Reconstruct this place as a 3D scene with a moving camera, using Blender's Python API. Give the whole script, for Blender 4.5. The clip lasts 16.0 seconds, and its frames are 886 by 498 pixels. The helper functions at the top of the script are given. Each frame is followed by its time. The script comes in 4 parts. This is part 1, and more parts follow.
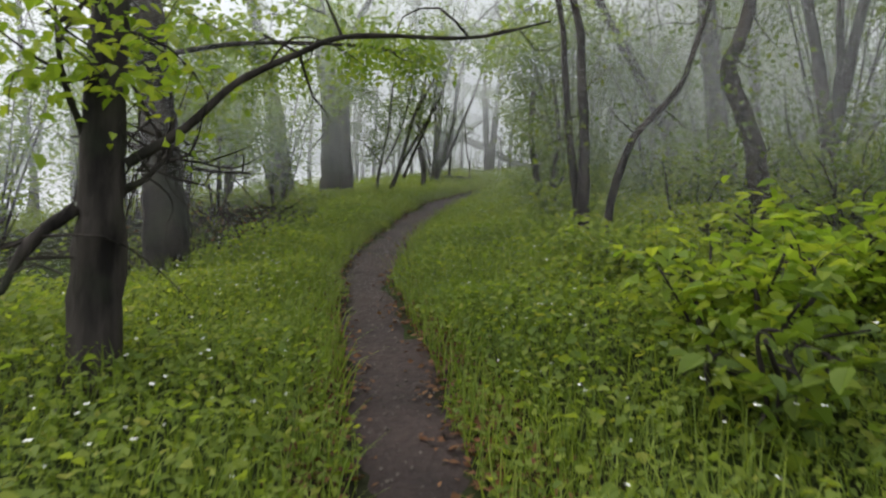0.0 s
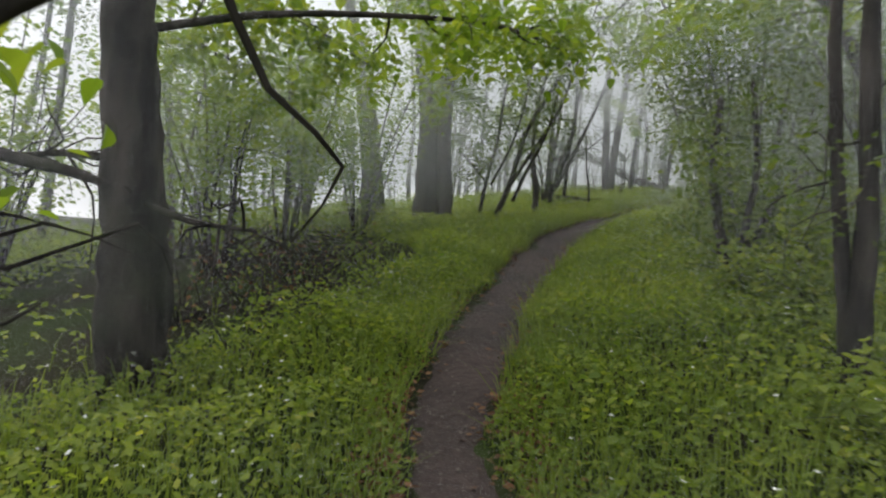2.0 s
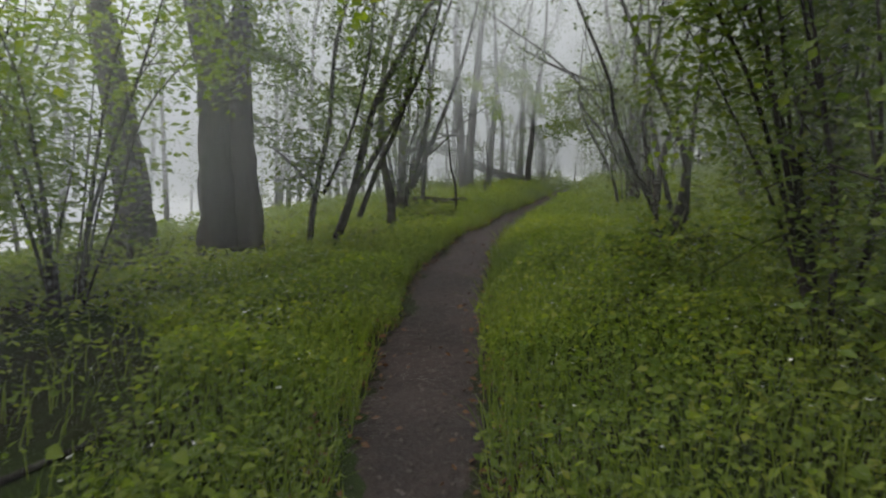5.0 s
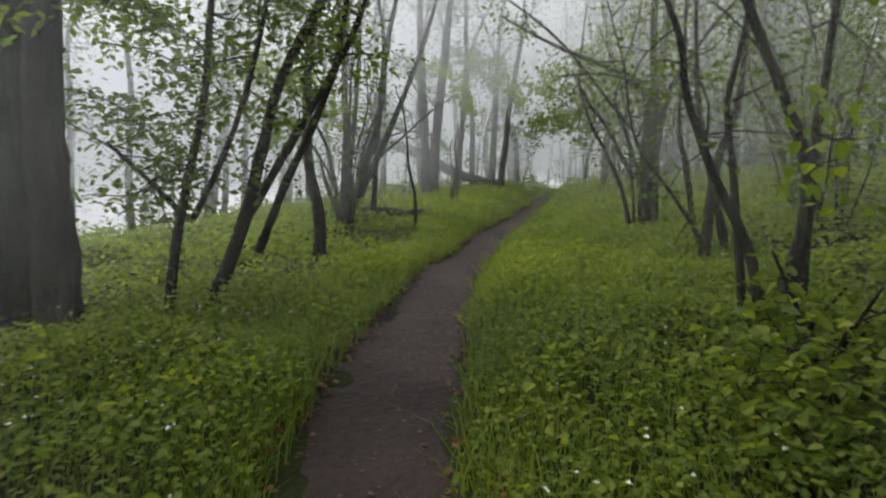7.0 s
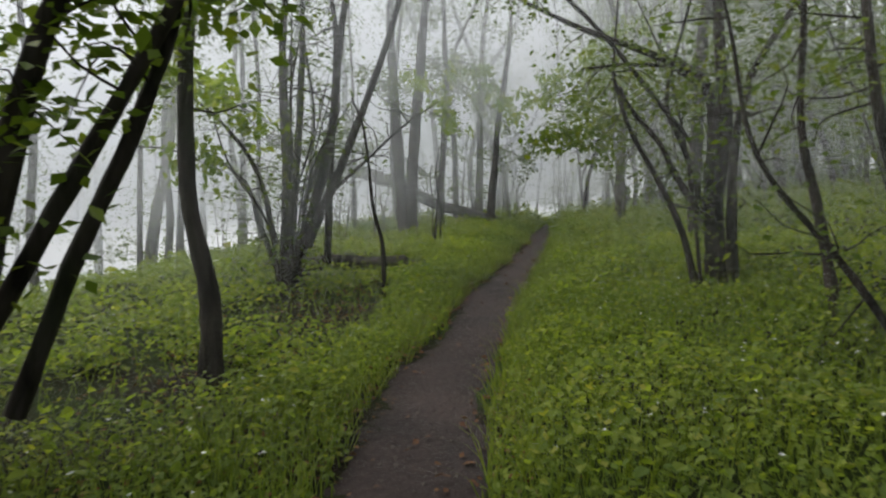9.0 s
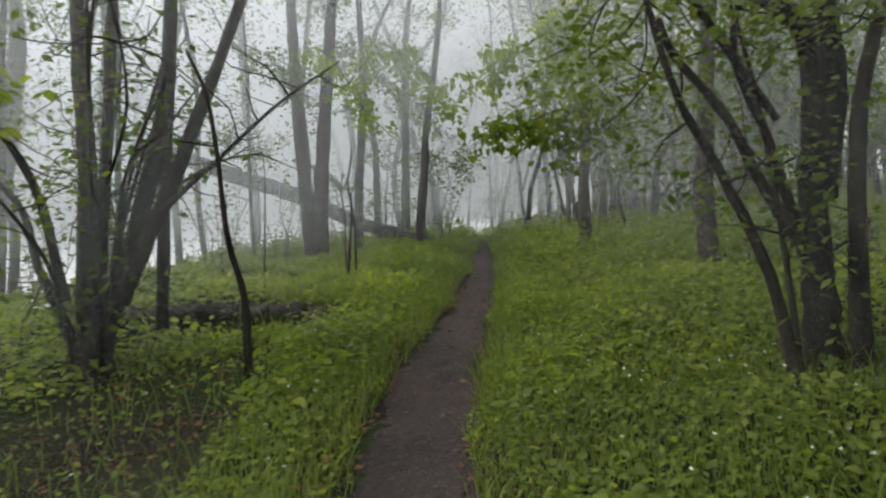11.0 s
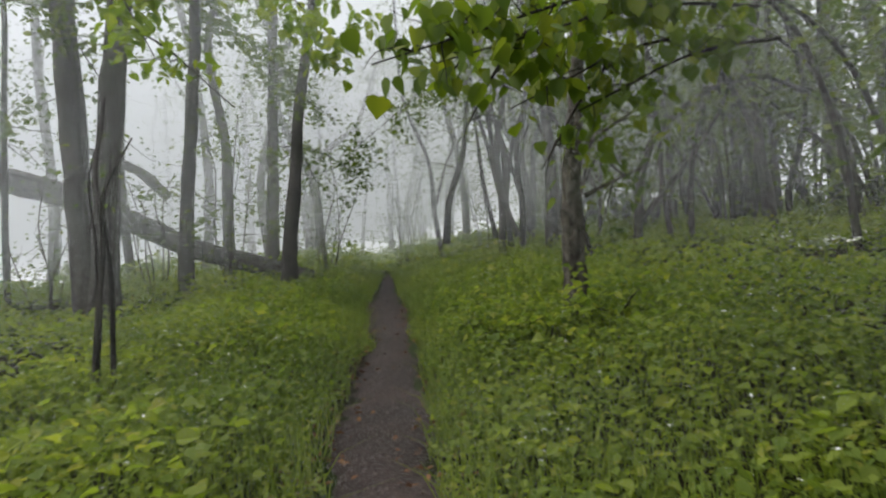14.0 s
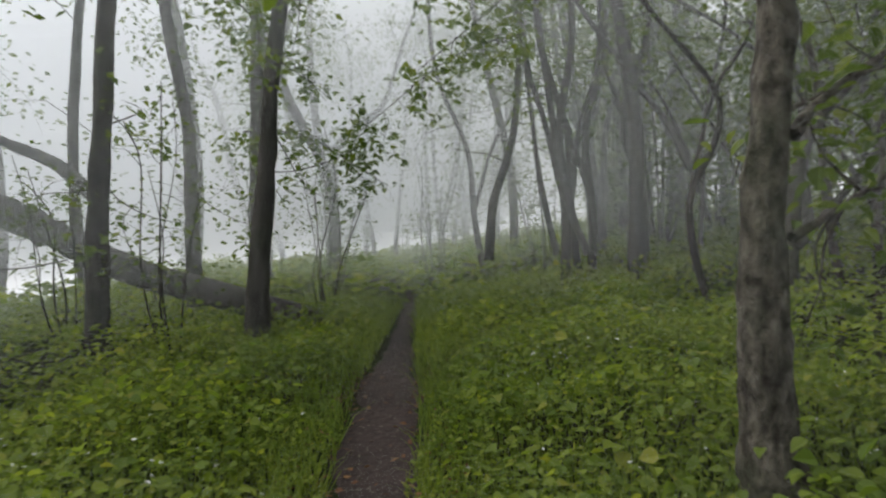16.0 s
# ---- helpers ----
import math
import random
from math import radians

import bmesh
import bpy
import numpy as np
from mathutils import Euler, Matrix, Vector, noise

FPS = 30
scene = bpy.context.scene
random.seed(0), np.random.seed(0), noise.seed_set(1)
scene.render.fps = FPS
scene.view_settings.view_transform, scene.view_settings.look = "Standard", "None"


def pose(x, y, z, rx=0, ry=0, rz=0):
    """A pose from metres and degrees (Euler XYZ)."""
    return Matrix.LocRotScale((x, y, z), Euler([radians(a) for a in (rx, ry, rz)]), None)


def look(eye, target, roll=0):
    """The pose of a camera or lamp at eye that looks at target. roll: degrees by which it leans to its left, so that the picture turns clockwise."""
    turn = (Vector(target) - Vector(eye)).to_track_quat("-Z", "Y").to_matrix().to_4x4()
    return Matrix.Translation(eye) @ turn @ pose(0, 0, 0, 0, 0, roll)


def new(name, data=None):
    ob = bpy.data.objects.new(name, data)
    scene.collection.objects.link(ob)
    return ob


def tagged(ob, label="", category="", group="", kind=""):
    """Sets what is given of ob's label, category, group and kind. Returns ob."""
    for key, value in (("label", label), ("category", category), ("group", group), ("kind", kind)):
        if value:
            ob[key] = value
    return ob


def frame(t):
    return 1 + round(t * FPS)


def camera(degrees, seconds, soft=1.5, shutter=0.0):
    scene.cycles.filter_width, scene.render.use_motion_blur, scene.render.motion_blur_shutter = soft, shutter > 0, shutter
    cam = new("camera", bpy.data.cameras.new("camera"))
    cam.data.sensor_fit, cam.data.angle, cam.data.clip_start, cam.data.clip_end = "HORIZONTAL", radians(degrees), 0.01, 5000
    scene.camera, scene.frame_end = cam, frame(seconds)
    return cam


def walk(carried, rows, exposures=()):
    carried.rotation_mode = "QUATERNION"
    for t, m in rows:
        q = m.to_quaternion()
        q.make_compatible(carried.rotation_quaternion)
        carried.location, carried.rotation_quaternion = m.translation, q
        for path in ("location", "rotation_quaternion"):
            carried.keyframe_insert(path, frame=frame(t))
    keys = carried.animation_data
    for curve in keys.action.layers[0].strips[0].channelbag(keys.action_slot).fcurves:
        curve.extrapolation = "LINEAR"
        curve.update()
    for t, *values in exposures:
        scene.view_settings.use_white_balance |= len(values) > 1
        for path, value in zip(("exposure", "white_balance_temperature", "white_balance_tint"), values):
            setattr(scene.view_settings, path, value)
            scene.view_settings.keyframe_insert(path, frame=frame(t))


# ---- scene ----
cam = camera(69.3, 16.0, soft=2.2, shutter=0.25)

# ---- the walk: seconds, place, yaw, pitch, roll ----
PATH = [
    (0.0, 0.146, 0.222, 1.248, 0.6, -0.1, -1.8),
    (0.5, 0.112, 0.865, 1.457, 0.5, 1.5, -3.7),
    (1.0, 0.052, 1.518, 1.602, 6.6, 0.7, -2.1),
    (1.5, -0.007, 2.119, 1.694, 6.1, 0.8, -2.9),
    (2.0, -0.158, 2.756, 1.816, 9.6, 0.1, -4.8),
    (2.5, -0.313, 3.463, 1.791, 7.1, 1.5, 0.4),
    (3.0, -0.417, 4.200, 1.893, 5.4, 0.7, -2.6),
    (3.5, -0.479, 4.952, 2.057, 1.7, 6.0, -2.0),
    (4.0, -0.554, 5.698, 2.184, 0.9, -1.0, -3.8),
    (4.5, -0.571, 6.435, 2.316, -3.1, 0.3, -0.6),
    (7.0, -0.171, 10.195, 2.952, -7.4, 0.2, -0.7),
    (7.5, -0.064, 10.921, 3.072, -8.2, 2.3, 5.6),
    (8.0, 0.033, 11.644, 3.208, -7.9, 2.4, 1.3),
    (10.5, 0.653, 15.188, 3.723, -11.8, 3.3, 2.8),
    (11.0, 0.826, 15.901, 3.835, -15.4, 3.6, 2.6),
    (11.5, 0.950, 16.618, 3.924, -19.0, 3.0, 3.0),
    (12.0, 1.036, 17.341, 4.068, -20.6, 0.1, 1.2),
    (12.5, 1.268, 18.038, 4.284, -21.1, 3.8, 3.9),
    (13.0, 1.576, 18.736, 4.351, -20.6, 2.5, 3.5),
    (13.5, 1.883, 19.468, 4.385, -20.9, 3.2, 2.9),
    (14.0, 2.218, 20.220, 4.452, -24.8, 4.6, 3.3),
    (14.5, 2.536, 20.957, 4.626, -21.9, 5.7, 2.3),
    (15.0, 2.866, 21.570, 4.765, -22.3, 7.2, 3.6),
    (15.5, 3.183, 22.175, 4.967, -20.1, 6.2, 2.5),
    (16.0, 3.528, 22.827, 5.155, -20.8, 3.4, 2.4),
]
walk(cam, [(t, pose(x, y, z, 90 + p, r, a)) for t, x, y, z, a, p, r in PATH],
     exposures=[(0.0, 0.53), (1.0, 0.52), (2.5, 0.38), (3.5, 0.3), (4.5, 0.2), (7.0, 0.5), (8.0, 0.44), (10.5, 0.34), (11.0, 0.44), (11.5, 0.57), (12.5, 0.58), (14.0, 0.66), (15.0, 0.66), (16.0, 0.58)])

# ---- sky and light: a bright overcast sky inside a cloud ----
world = bpy.data.worlds.new("overcast_sky")
scene.world = world
world.use_nodes = True
wn, wl = world.node_tree.nodes, world.node_tree.links
sky = wn.new("ShaderNodeTexSky")
sky.sky_type, sky.sun_disc = "NISHITA", False
sky.sun_elevation, sky.sun_rotation = radians(48), radians(-70)
sky.air_density, sky.dust_density = 1.0, 6.0
pale = wn.new("ShaderNodeMixRGB")
pale.inputs[0].default_value = 0.8
pale.inputs[2].default_value = (7.3, 7.4, 7.55, 1)
wl.new(sky.outputs[0], pale.inputs[1])
wl.new(pale.outputs[0], wn["Background"].inputs[0])
wn["Background"].inputs[1].default_value = 0.15
sun = new("sun", bpy.data.lights.new("sun", "SUN"))
sun.data.energy, sun.data.angle, sun.data.color = 1.5, radians(60), (1.0, 0.95, 0.85)
sun.matrix_world = look((-30, 20, 38), (0, 10, 0))


# ---- materials ----
def material(name, rough=0.7):
    m = bpy.data.materials.new(name)
    m.use_nodes = True
    n = m.node_tree.nodes
    n["Principled BSDF"].inputs["Roughness"].default_value = rough
    return m, n, m.node_tree.links, n["Principled BSDF"]


def ramp(n, l, source, stops):
    r = n.new("ShaderNodeValToRGB")
    els = r.color_ramp.elements
    while len(els) < len(stops):
        els.new(0.5)
    for e, (p, c) in zip(els, stops):
        e.position, e.color = p, (*c, 1)
    l.new(source, r.inputs[0])
    return r.outputs[0]


def noise_tex(n, l, scale, detail=4.0, stretch=(1, 1, 1)):
    co, mp, tx = n.new("ShaderNodeTexCoord"), n.new("ShaderNodeMapping"), n.new("ShaderNodeTexNoise")
    mp.inputs["Scale"].default_value = stretch
    tx.inputs["Scale"].default_value, tx.inputs["Detail"].default_value = scale, detail
    l.new(co.outputs["Object"], mp.inputs[0])
    l.new(mp.outputs[0], tx.inputs["Vector"])
    return tx.outputs["Fac"]


def bump(n, l, source, bsdf, strength, distance):
    b = n.new("ShaderNodeBump")
    b.inputs["Strength"].default_value, b.inputs["Distance"].default_value = strength, distance
    l.new(source, b.inputs["Height"])
    l.new(b.outputs[0], bsdf.inputs["Normal"])


def blend(n, l, fac, a, b, kind="MIX"):
    m = n.new("ShaderNodeMixRGB")
    m.blend_type = kind
    for s, i in ((fac, 0), (a, 1), (b, 2)):
        if isinstance(s, (float, int)):
            m.inputs[i].default_value = s
        elif isinstance(s, tuple):
            m.inputs[i].default_value = (*s, 1)
        else:
            l.new(s, m.inputs[i])
    return m.outputs[0]


def bark(name, dark, light, moss, scale=9.0):
    m, n, l, b = material(name, 0.8)
    b.inputs["Specular IOR Level"].default_value = 0.15
    grain = noise_tex(n, l, scale, 8, (1, 1, 0.6 if scale > 12 else 0.22))
    patch = noise_tex(n, l, 2.3, 3)
    c = ramp(n, l, grain, [(0.35, dark), (0.7, light)])
    c = blend(n, l, ramp(n, l, patch, [(0.5, (0, 0, 0)), (0.72, (0.7, 0.7, 0.7))]), c, moss)
    l.new(c, b.inputs["Base Color"])
    bump(n, l, grain, b, 1.0, 0.06)
    return m


def foliage(name, stops, through_light=0.4, rough=0.5):
    """Leaves: each leaf its own shade of green, light comes through them."""
    m, n, l, b = material(name, rough)
    b.inputs["Specular IOR Level"].default_value = 0.25
    geo = n.new("ShaderNodeNewGeometry")
    c = ramp(n, l, geo.outputs["Random Per Island"], stops)
    area = noise_tex(n, l, 0.55, 3)
    c = blend(n, l, 1.0, c, ramp(n, l, area, [(0.3, (0.72, 0.78, 0.7)), (0.7, (1.2, 1.15, 1.0))]), "MULTIPLY")
    l.new(c, b.inputs["Base Color"])
    tr, mix = n.new("ShaderNodeBsdfTranslucent"), n.new("ShaderNodeMixShader")
    l.new(blend(n, l, 1.0, c, (1.7, 1.7, 0.8), "MULTIPLY"), tr.inputs[0])
    mix.inputs[0].default_value = through_light
    l.new(b.outputs[0], mix.inputs[1])
    l.new(tr.outputs[0], mix.inputs[2])
    l.new(mix.outputs[0], n["Material Output"].inputs[0])
    return m


def single_leaf(name):
    m = foliage(name, [(0, (0.075, 0.125, 0.018)), (0.6, (0.12, 0.175, 0.024)), (1, (0.18, 0.215, 0.028))], 0.45)
    n, l = m.node_tree.nodes, m.node_tree.links
    info = n.new("ShaderNodeObjectInfo")
    for node in n:
        if node.type == "VALTORGB" and node.inputs[0].links[0].from_node.type == "NEW_GEOMETRY":
            l.new(info.outputs["Random"], node.inputs[0])
    return m


LEAF_SINGLE = single_leaf("broad_leaf")
BARK_DARK = bark("dark_wet_bark", (0.007, 0.006, 0.0055), (0.058, 0.05, 0.044), (0.034, 0.04, 0.024))
BARK_GREY = bark("grey_bark", (0.022, 0.02, 0.019), (0.08, 0.074, 0.068), (0.045, 0.05, 0.036))
BARK_MOTTLED = bark("mottled_bark", (0.02, 0.016, 0.013), (0.13, 0.12, 0.1), (0.04, 0.05, 0.025), 20.0)
LEAF_BRIGHT = foliage("bright_spring_leaf", [(0, (0.11, 0.18, 0.024)), (0.5, (0.165, 0.24, 0.036)), (1, (0.24, 0.29, 0.05))], 0.5)
LEAF_GREEN = foliage("green_leaf", [(0, (0.06, 0.1, 0.02)), (0.6, (0.1, 0.152, 0.026)), (1, (0.16, 0.2, 0.032))], 0.4)
HERB = foliage("herb_leaf", [(0, (0.096, 0.146, 0.032)), (0.5, (0.144, 0.2, 0.04)), (0.9, (0.196, 0.248, 0.048)), (1, (0.25, 0.262, 0.06))], 0.5, 0.6)
GRASS = foliage("grass_blade", [(0, (0.09, 0.14, 0.024)), (1, (0.165, 0.215, 0.036))], 0.35)
LITTER = foliage("dead_leaf", [(0, (0.075, 0.033, 0.018)), (0.6, (0.14, 0.065, 0.032)), (1, (0.2, 0.11, 0.055))], 0.15, 0.7)
WHITE, _n, _l, _b = material("white_petal", 0.6)
_b.inputs["Base Color"].default_value = (0.75, 0.76, 0.72, 1)

SOIL, n_, l_, b_ = material("leafy_soil", 0.9)
f1, f2 = noise_tex(n_, l_, 1.1, 5), noise_tex(n_, l_, 28, 6)
c_ = ramp(n_, l_, f2, [(0.35, (0.01, 0.009, 0.006)), (0.65, (0.028, 0.024, 0.015))])
c_ = blend(n_, l_, ramp(n_, l_, f1, [(0.38, (0, 0, 0)), (0.6, (1, 1, 1))]), c_, (0.022, 0.034, 0.009))
l_.new(c_, b_.inputs["Base Color"])
b_.inputs["Specular IOR Level"].default_value = 0.08
bump(n_, l_, f2, b_, 0.6, 0.03)

DIRT, n_, l_, b_ = material("damp_trodden_earth", 0.75)
f1, f2, f3 = noise_tex(n_, l_, 1.6, 4), noise_tex(n_, l_, 22, 8), noise_tex(n_, l_, 90, 4)
c_ = ramp(n_, l_, f1, [(0.35, (0.022, 0.0158, 0.015)), (0.68, (0.044, 0.031, 0.029))])
c_ = blend(n_, l_, 0.8, c_, ramp(n_, l_, f2, [(0.3, (0.6, 0.6, 0.6)), (0.7, (1.3, 1.25, 1.2))]), "MULTIPLY")
c_ = blend(n_, l_, ramp(n_, l_, f3, [(0.64, (0, 0, 0)), (0.7, (0.8, 0.8, 0.8))]), c_, (0.07, 0.05, 0.04))
b_.inputs["Specular IOR Level"].default_value = 0.2
l_.new(c_, b_.inputs["Base Color"])
bump(n_, l_, f2, b_, 0.8, 0.03)

PEBBLE, n_, l_, b_ = material("grey_brown_stone", 0.8)
l_.new(ramp(n_, l_, noise_tex(n_, l_, 40, 3), [(0.3, (0.05, 0.04, 0.035)), (0.7, (0.13, 0.11, 0.095))]), b_.inputs["Base Color"])

# near-white matt surface for the threads that stand in for haze
HAZE_THREAD = bpy.data.materials.new("haze_thread")
HAZE_THREAD.use_nodes = True
n_, l_ = HAZE_THREAD.node_tree.nodes, HAZE_THREAD.node_tree.links
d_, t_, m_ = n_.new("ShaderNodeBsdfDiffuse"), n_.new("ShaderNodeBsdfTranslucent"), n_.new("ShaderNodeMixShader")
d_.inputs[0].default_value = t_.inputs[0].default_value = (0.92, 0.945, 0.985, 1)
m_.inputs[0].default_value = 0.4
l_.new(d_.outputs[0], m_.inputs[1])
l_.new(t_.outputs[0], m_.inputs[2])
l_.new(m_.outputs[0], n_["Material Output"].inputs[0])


# ---- helpers of this scene ----
rng = np.random.default_rng(7)


def mesh_object(name, verts, faces, mat, parent=None, label="", smooth=False):
    me = bpy.data.meshes.new(name)
    verts, faces = np.asarray(verts, dtype=np.float32), np.asarray(faces, dtype=np.int32)
    nf, k = faces.shape
    me.vertices.add(len(verts))
    me.vertices.foreach_set("co", verts.ravel())
    me.loops.add(nf * k)
    me.loops.foreach_set("vertex_index", faces.ravel())
    me.polygons.add(nf)
    me.polygons.foreach_set("loop_start", np.arange(nf, dtype=np.int32) * k)
    me.polygons.foreach_set("use_smooth", np.full(nf, smooth))
    me.materials.append(mat)
    me.update(calc_edges=True)
    ob = new(name, me)
    if parent is not None:
        ob.parent = parent
        ob.matrix_parent_inverse = Matrix.Translation(parent.location).inverted()
    if label:
        tagged(ob, label)
    return ob


def spline(points, steps=5):
    """A smooth line through the points (Catmull-Rom)."""
    p = np.asarray(points, dtype=float)
    p = np.vstack([2 * p[0] - p[1], p, 2 * p[-1] - p[-2]])
    out = []
    for i in range(1, len(p) - 2):
        for t in np.linspace(0, 1, steps, endpoint=False):
            a, b, c, d = p[i - 1:i + 3]
            out.append(0.5 * (2 * b + (c - a) * t + (2 * a - 5 * b + 4 * c - d) * t * t + (3 * b - a - 3 * c + d) * t ** 3))
    out.append(p[-2])
    return np.array(out)


def tube(points, r0, r1, sides=9, flare=0.0, rough=0.08, steps=5):
    """A tapered, slightly knotty stem along the points, closed at its tip."""
    c = spline(points, steps)
    k = len(c)
    t = np.gradient(c, axis=0)
    t /= np.linalg.norm(t, axis=1)[:, None] + 1e-9
    ref = np.array([1.0, 0.2, 0.1]) if abs(t[0][0]) < 0.8 else np.array([0.1, 1.0, 0.1])
    u = np.cross(t, ref)
    u /= np.linalg.norm(u, axis=1)[:, None]
    w = np.cross(t, u)
    s = np.linspace(0, 1, k)
    r = r0 + (r1 - r0) * s + flare * r0 * np.exp(-s * 9)
    a = np.linspace(0, 2 * np.pi, sides, endpoint=False)
    rr = r[:, None] * (1 + rng.normal(0, rough, (k, sides))) * (1 + flare * 0.5 * np.exp(-s * 14)[:, None] * np.cos(3 * a + 1)[None])
    v = c[:, None] + rr[..., None] * (np.cos(a)[None, :, None] * u[:, None] + np.sin(a)[None, :, None] * w[:, None])
    i = np.arange(k - 1)[:, None] * sides + np.arange(sides)[None]
    j = np.arange(k - 1)[:, None] * sides + (np.arange(sides)[None] + 1) % sides
    f = np.stack([i, j, j + sides, i + sides], -1).reshape(-1, 4)
    v = v.reshape(-1, 3)
    tip = len(v)
    v = np.vstack([v, c[-1] + t[-1] * r1])
    last = (k - 1) * sides
    # the tip closes with two-sided wedges
    cap = [(last + q, last + (q + 1) % sides, last + (q + 2) % sides, tip) for q in range(0, sides - 1, 2)]
    return v, np.vstack([f, np.array(cap, dtype=int)])


def joined(pieces):
    vs, fs, base = [], [], 0
    for v, f in pieces:
        vs.append(v)
        fs.append(np.asarray(f) + base)
        base += len(v)
    return np.vstack(vs), np.vstack(fs)


def frames_of(n, tilt_low, tilt_high):
    """Random leaf frames: the way the leaf points, its width and its face."""
    az, tilt, spin = rng.uniform(0, 2 * np.pi, n), rng.uniform(tilt_low, tilt_high, n), rng.normal(0, 0.45, n)
    along = np.stack([np.cos(az) * np.cos(tilt), np.sin(az) * np.cos(tilt), np.sin(tilt)], -1)
    side = np.stack([-np.sin(az), np.cos(az), np.zeros(n)], -1)
    up = np.cross(along, side)
    side = side * np.cos(spin)[:, None] + up * np.sin(spin)[:, None]
    return along, side, np.cross(along, side)


def leaves(at, size, tilt=(-0.9, 0.3), width=0.62, fine=False, spread=0.35):
    """One leaf at each place: a pointed blade, bent along its rib; fine ones have a rounded heart shape."""
    n = len(at)
    a, s, u = frames_of(n, *tilt)
    L = size * rng.uniform(1 - spread, 1 + spread, n)
    A, S, U = a * L[:, None], s * (L * width)[:, None], u * L[:, None]
    if fine:
        outline = [(0, 0), (0.12, 0.34), (0.36, 0.5), (0.66, 0.36), (1.0, 0.0), (0.66, -0.36), (0.36, -0.5), (0.12, -0.34)]
        fold = [0, 0.1, 0.14, 0.08, -0.12, 0.08, 0.14, 0.1]
        v = np.stack([at + A * p + S * q + U * h for (p, q), h in zip(outline, fold)], 1)
        tri = np.array([(0, 1, 2), (0, 2, 3), (0, 3, 4), (0, 4, 5), (0, 5, 6), (0, 6, 7)])
        f = (np.arange(n)[:, None, None] * 8 + tri[None]).reshape(-1, 3)
        return v.reshape(-1, 3), f
    v = np.stack([at, at + A * 0.45 + S * 0.5 + U * 0.06, at + A, at + A * 0.45 - S * 0.5 + U * 0.06], 1)
    tri = np.array([(0, 1, 2), (0, 2, 3)])
    return v.reshape(-1, 3), (np.arange(n)[:, None, None] * 4 + tri[None]).reshape(-1, 3)


# ---- the lie of the land ----
PATH_Y = np.array([-8, 0, 0.9, 2.1, 3.5, 4.9, 6.4, 8.3, 10.2, 11.6, 15.2, 17.3, 18.7, 20.2, 21.6, 22.8, 25.5, 28, 31, 60])
PATH_X = np.array([0.4, 0.22, 0.19, 0.08, -0.1, -0.39, -0.64, -0.58, -0.37, -0.21, 0.43, 0.98, 1.47, 1.98, 2.59, 3.09, 4.15, 5.0, 6.15, 16])
LAND_Y = np.array([-60, -8, 0, 1.5, 3, 6.4, 10.2, 15.2, 20.2, 22.8, 26, 31, 37, 45, 70, 400])
LAND_Z = np.array([-7, -1.15, -0.02, 0.24, 0.48, 1.0, 1.64, 2.42, 3.18, 3.68, 4.2, 4.95, 5.6, 6.0, 6.2, 6.2])


LEFT_Y = np.array([2, 6, 9, 12, 14, 18.5, 21.3, 23, 25.5])
LEFT_MORE = np.array([0, 0.02, 0.08, 0.2, 0.31, 0.2, 0.15, 0.05, 0])


def path_x(y):
    return np.interp(y, PATH_Y, PATH_X)


def land(x, y):
    x, y = np.asarray(x, dtype=float), np.asarray(y, dtype=float)
    z = np.interp(y, LAND_Y, LAND_Z)
    u = x - path_x(np.clip(y, -8, 40))
    right = 0.15 * np.clip(u - 0.4, 0, 7) + 0.05 * np.clip(u - 7, 0, 12)
    left = -0.06 * np.clip(-u - 1.0, 0, 3) - 0.28 * np.clip(-u - 5.6, 0, 14)
    bumps = 0.05 * np.sin(1.7 * x + 0.6 * y) * np.sin(1.1 * y - 0.4 * x) + 0.03 * np.sin(3.9 * x + 1.3) * np.sin(3.1 * y)
    return z + right + left + bumps * np.clip(np.abs(u) / 1.2, 0.1, 1) - 0.05 * np.exp(-((u + 0.5 * np.interp(y, LEFT_Y, LEFT_MORE)) / (0.33 + 0.5 * np.interp(y, LEFT_Y, LEFT_MORE))) ** 4)


def grid_axis(inner_low, inner_high, step, outer):
    inner = np.arange(inner_low, inner_high + 1e-6, step)
    far = np.cumsum(np.geomspace(step * 2, outer / 5, 18))
    return np.concatenate([(inner_low - far)[::-1], inner, inner_high + far])


gx, gy = grid_axis(-8, 12, 0.16, 250), grid_axis(-4, 36, 0.16, 250)
GX, GY = np.meshgrid(gx, gy)
GZ = land(GX, GY)
i = (np.arange(len(gy) - 1)[:, None] * len(gx) + np.arange(len(gx) - 1)[None]).ravel()
ground = mesh_object("ground", np.stack([GX, GY, GZ], -1).reshape(-1, 3),
                     np.stack([i, i + 1, i + 1 + len(gx), i + len(gx)], -1), SOIL, smooth=True)
tagged(ground, "dark leafy forest soil on a rising hillside", "ground", kind="structure")

# the trodden path, a ragged strip of earth
ys = np.arange(-6, 31.5, 0.09)
half = 0.25 + 0.05 * np.sin(ys * 1.9) + 0.04 * np.sin(ys * 4.3 + 1) + rng.normal(0, 0.016, len(ys))
half += np.interp(ys, LEFT_Y, LEFT_MORE)
half *= np.clip((32.5 - ys) / 5, 0.3, 1)
half2 = 0.25 + 0.05 * np.sin(ys * 1.6 + 2) + 0.04 * np.sin(ys * 5.1) + rng.normal(0, 0.016, len(ys))
half2 *= np.clip((32.5 - ys) / 5, 0.3, 1)
cols = np.linspace(-1, 1, 9)
PX = path_x(ys)[:, None] + np.where(cols < 0, half[:, None] * cols, half2[:, None] * cols)
PY = np.repeat(ys[:, None], 9, 1)
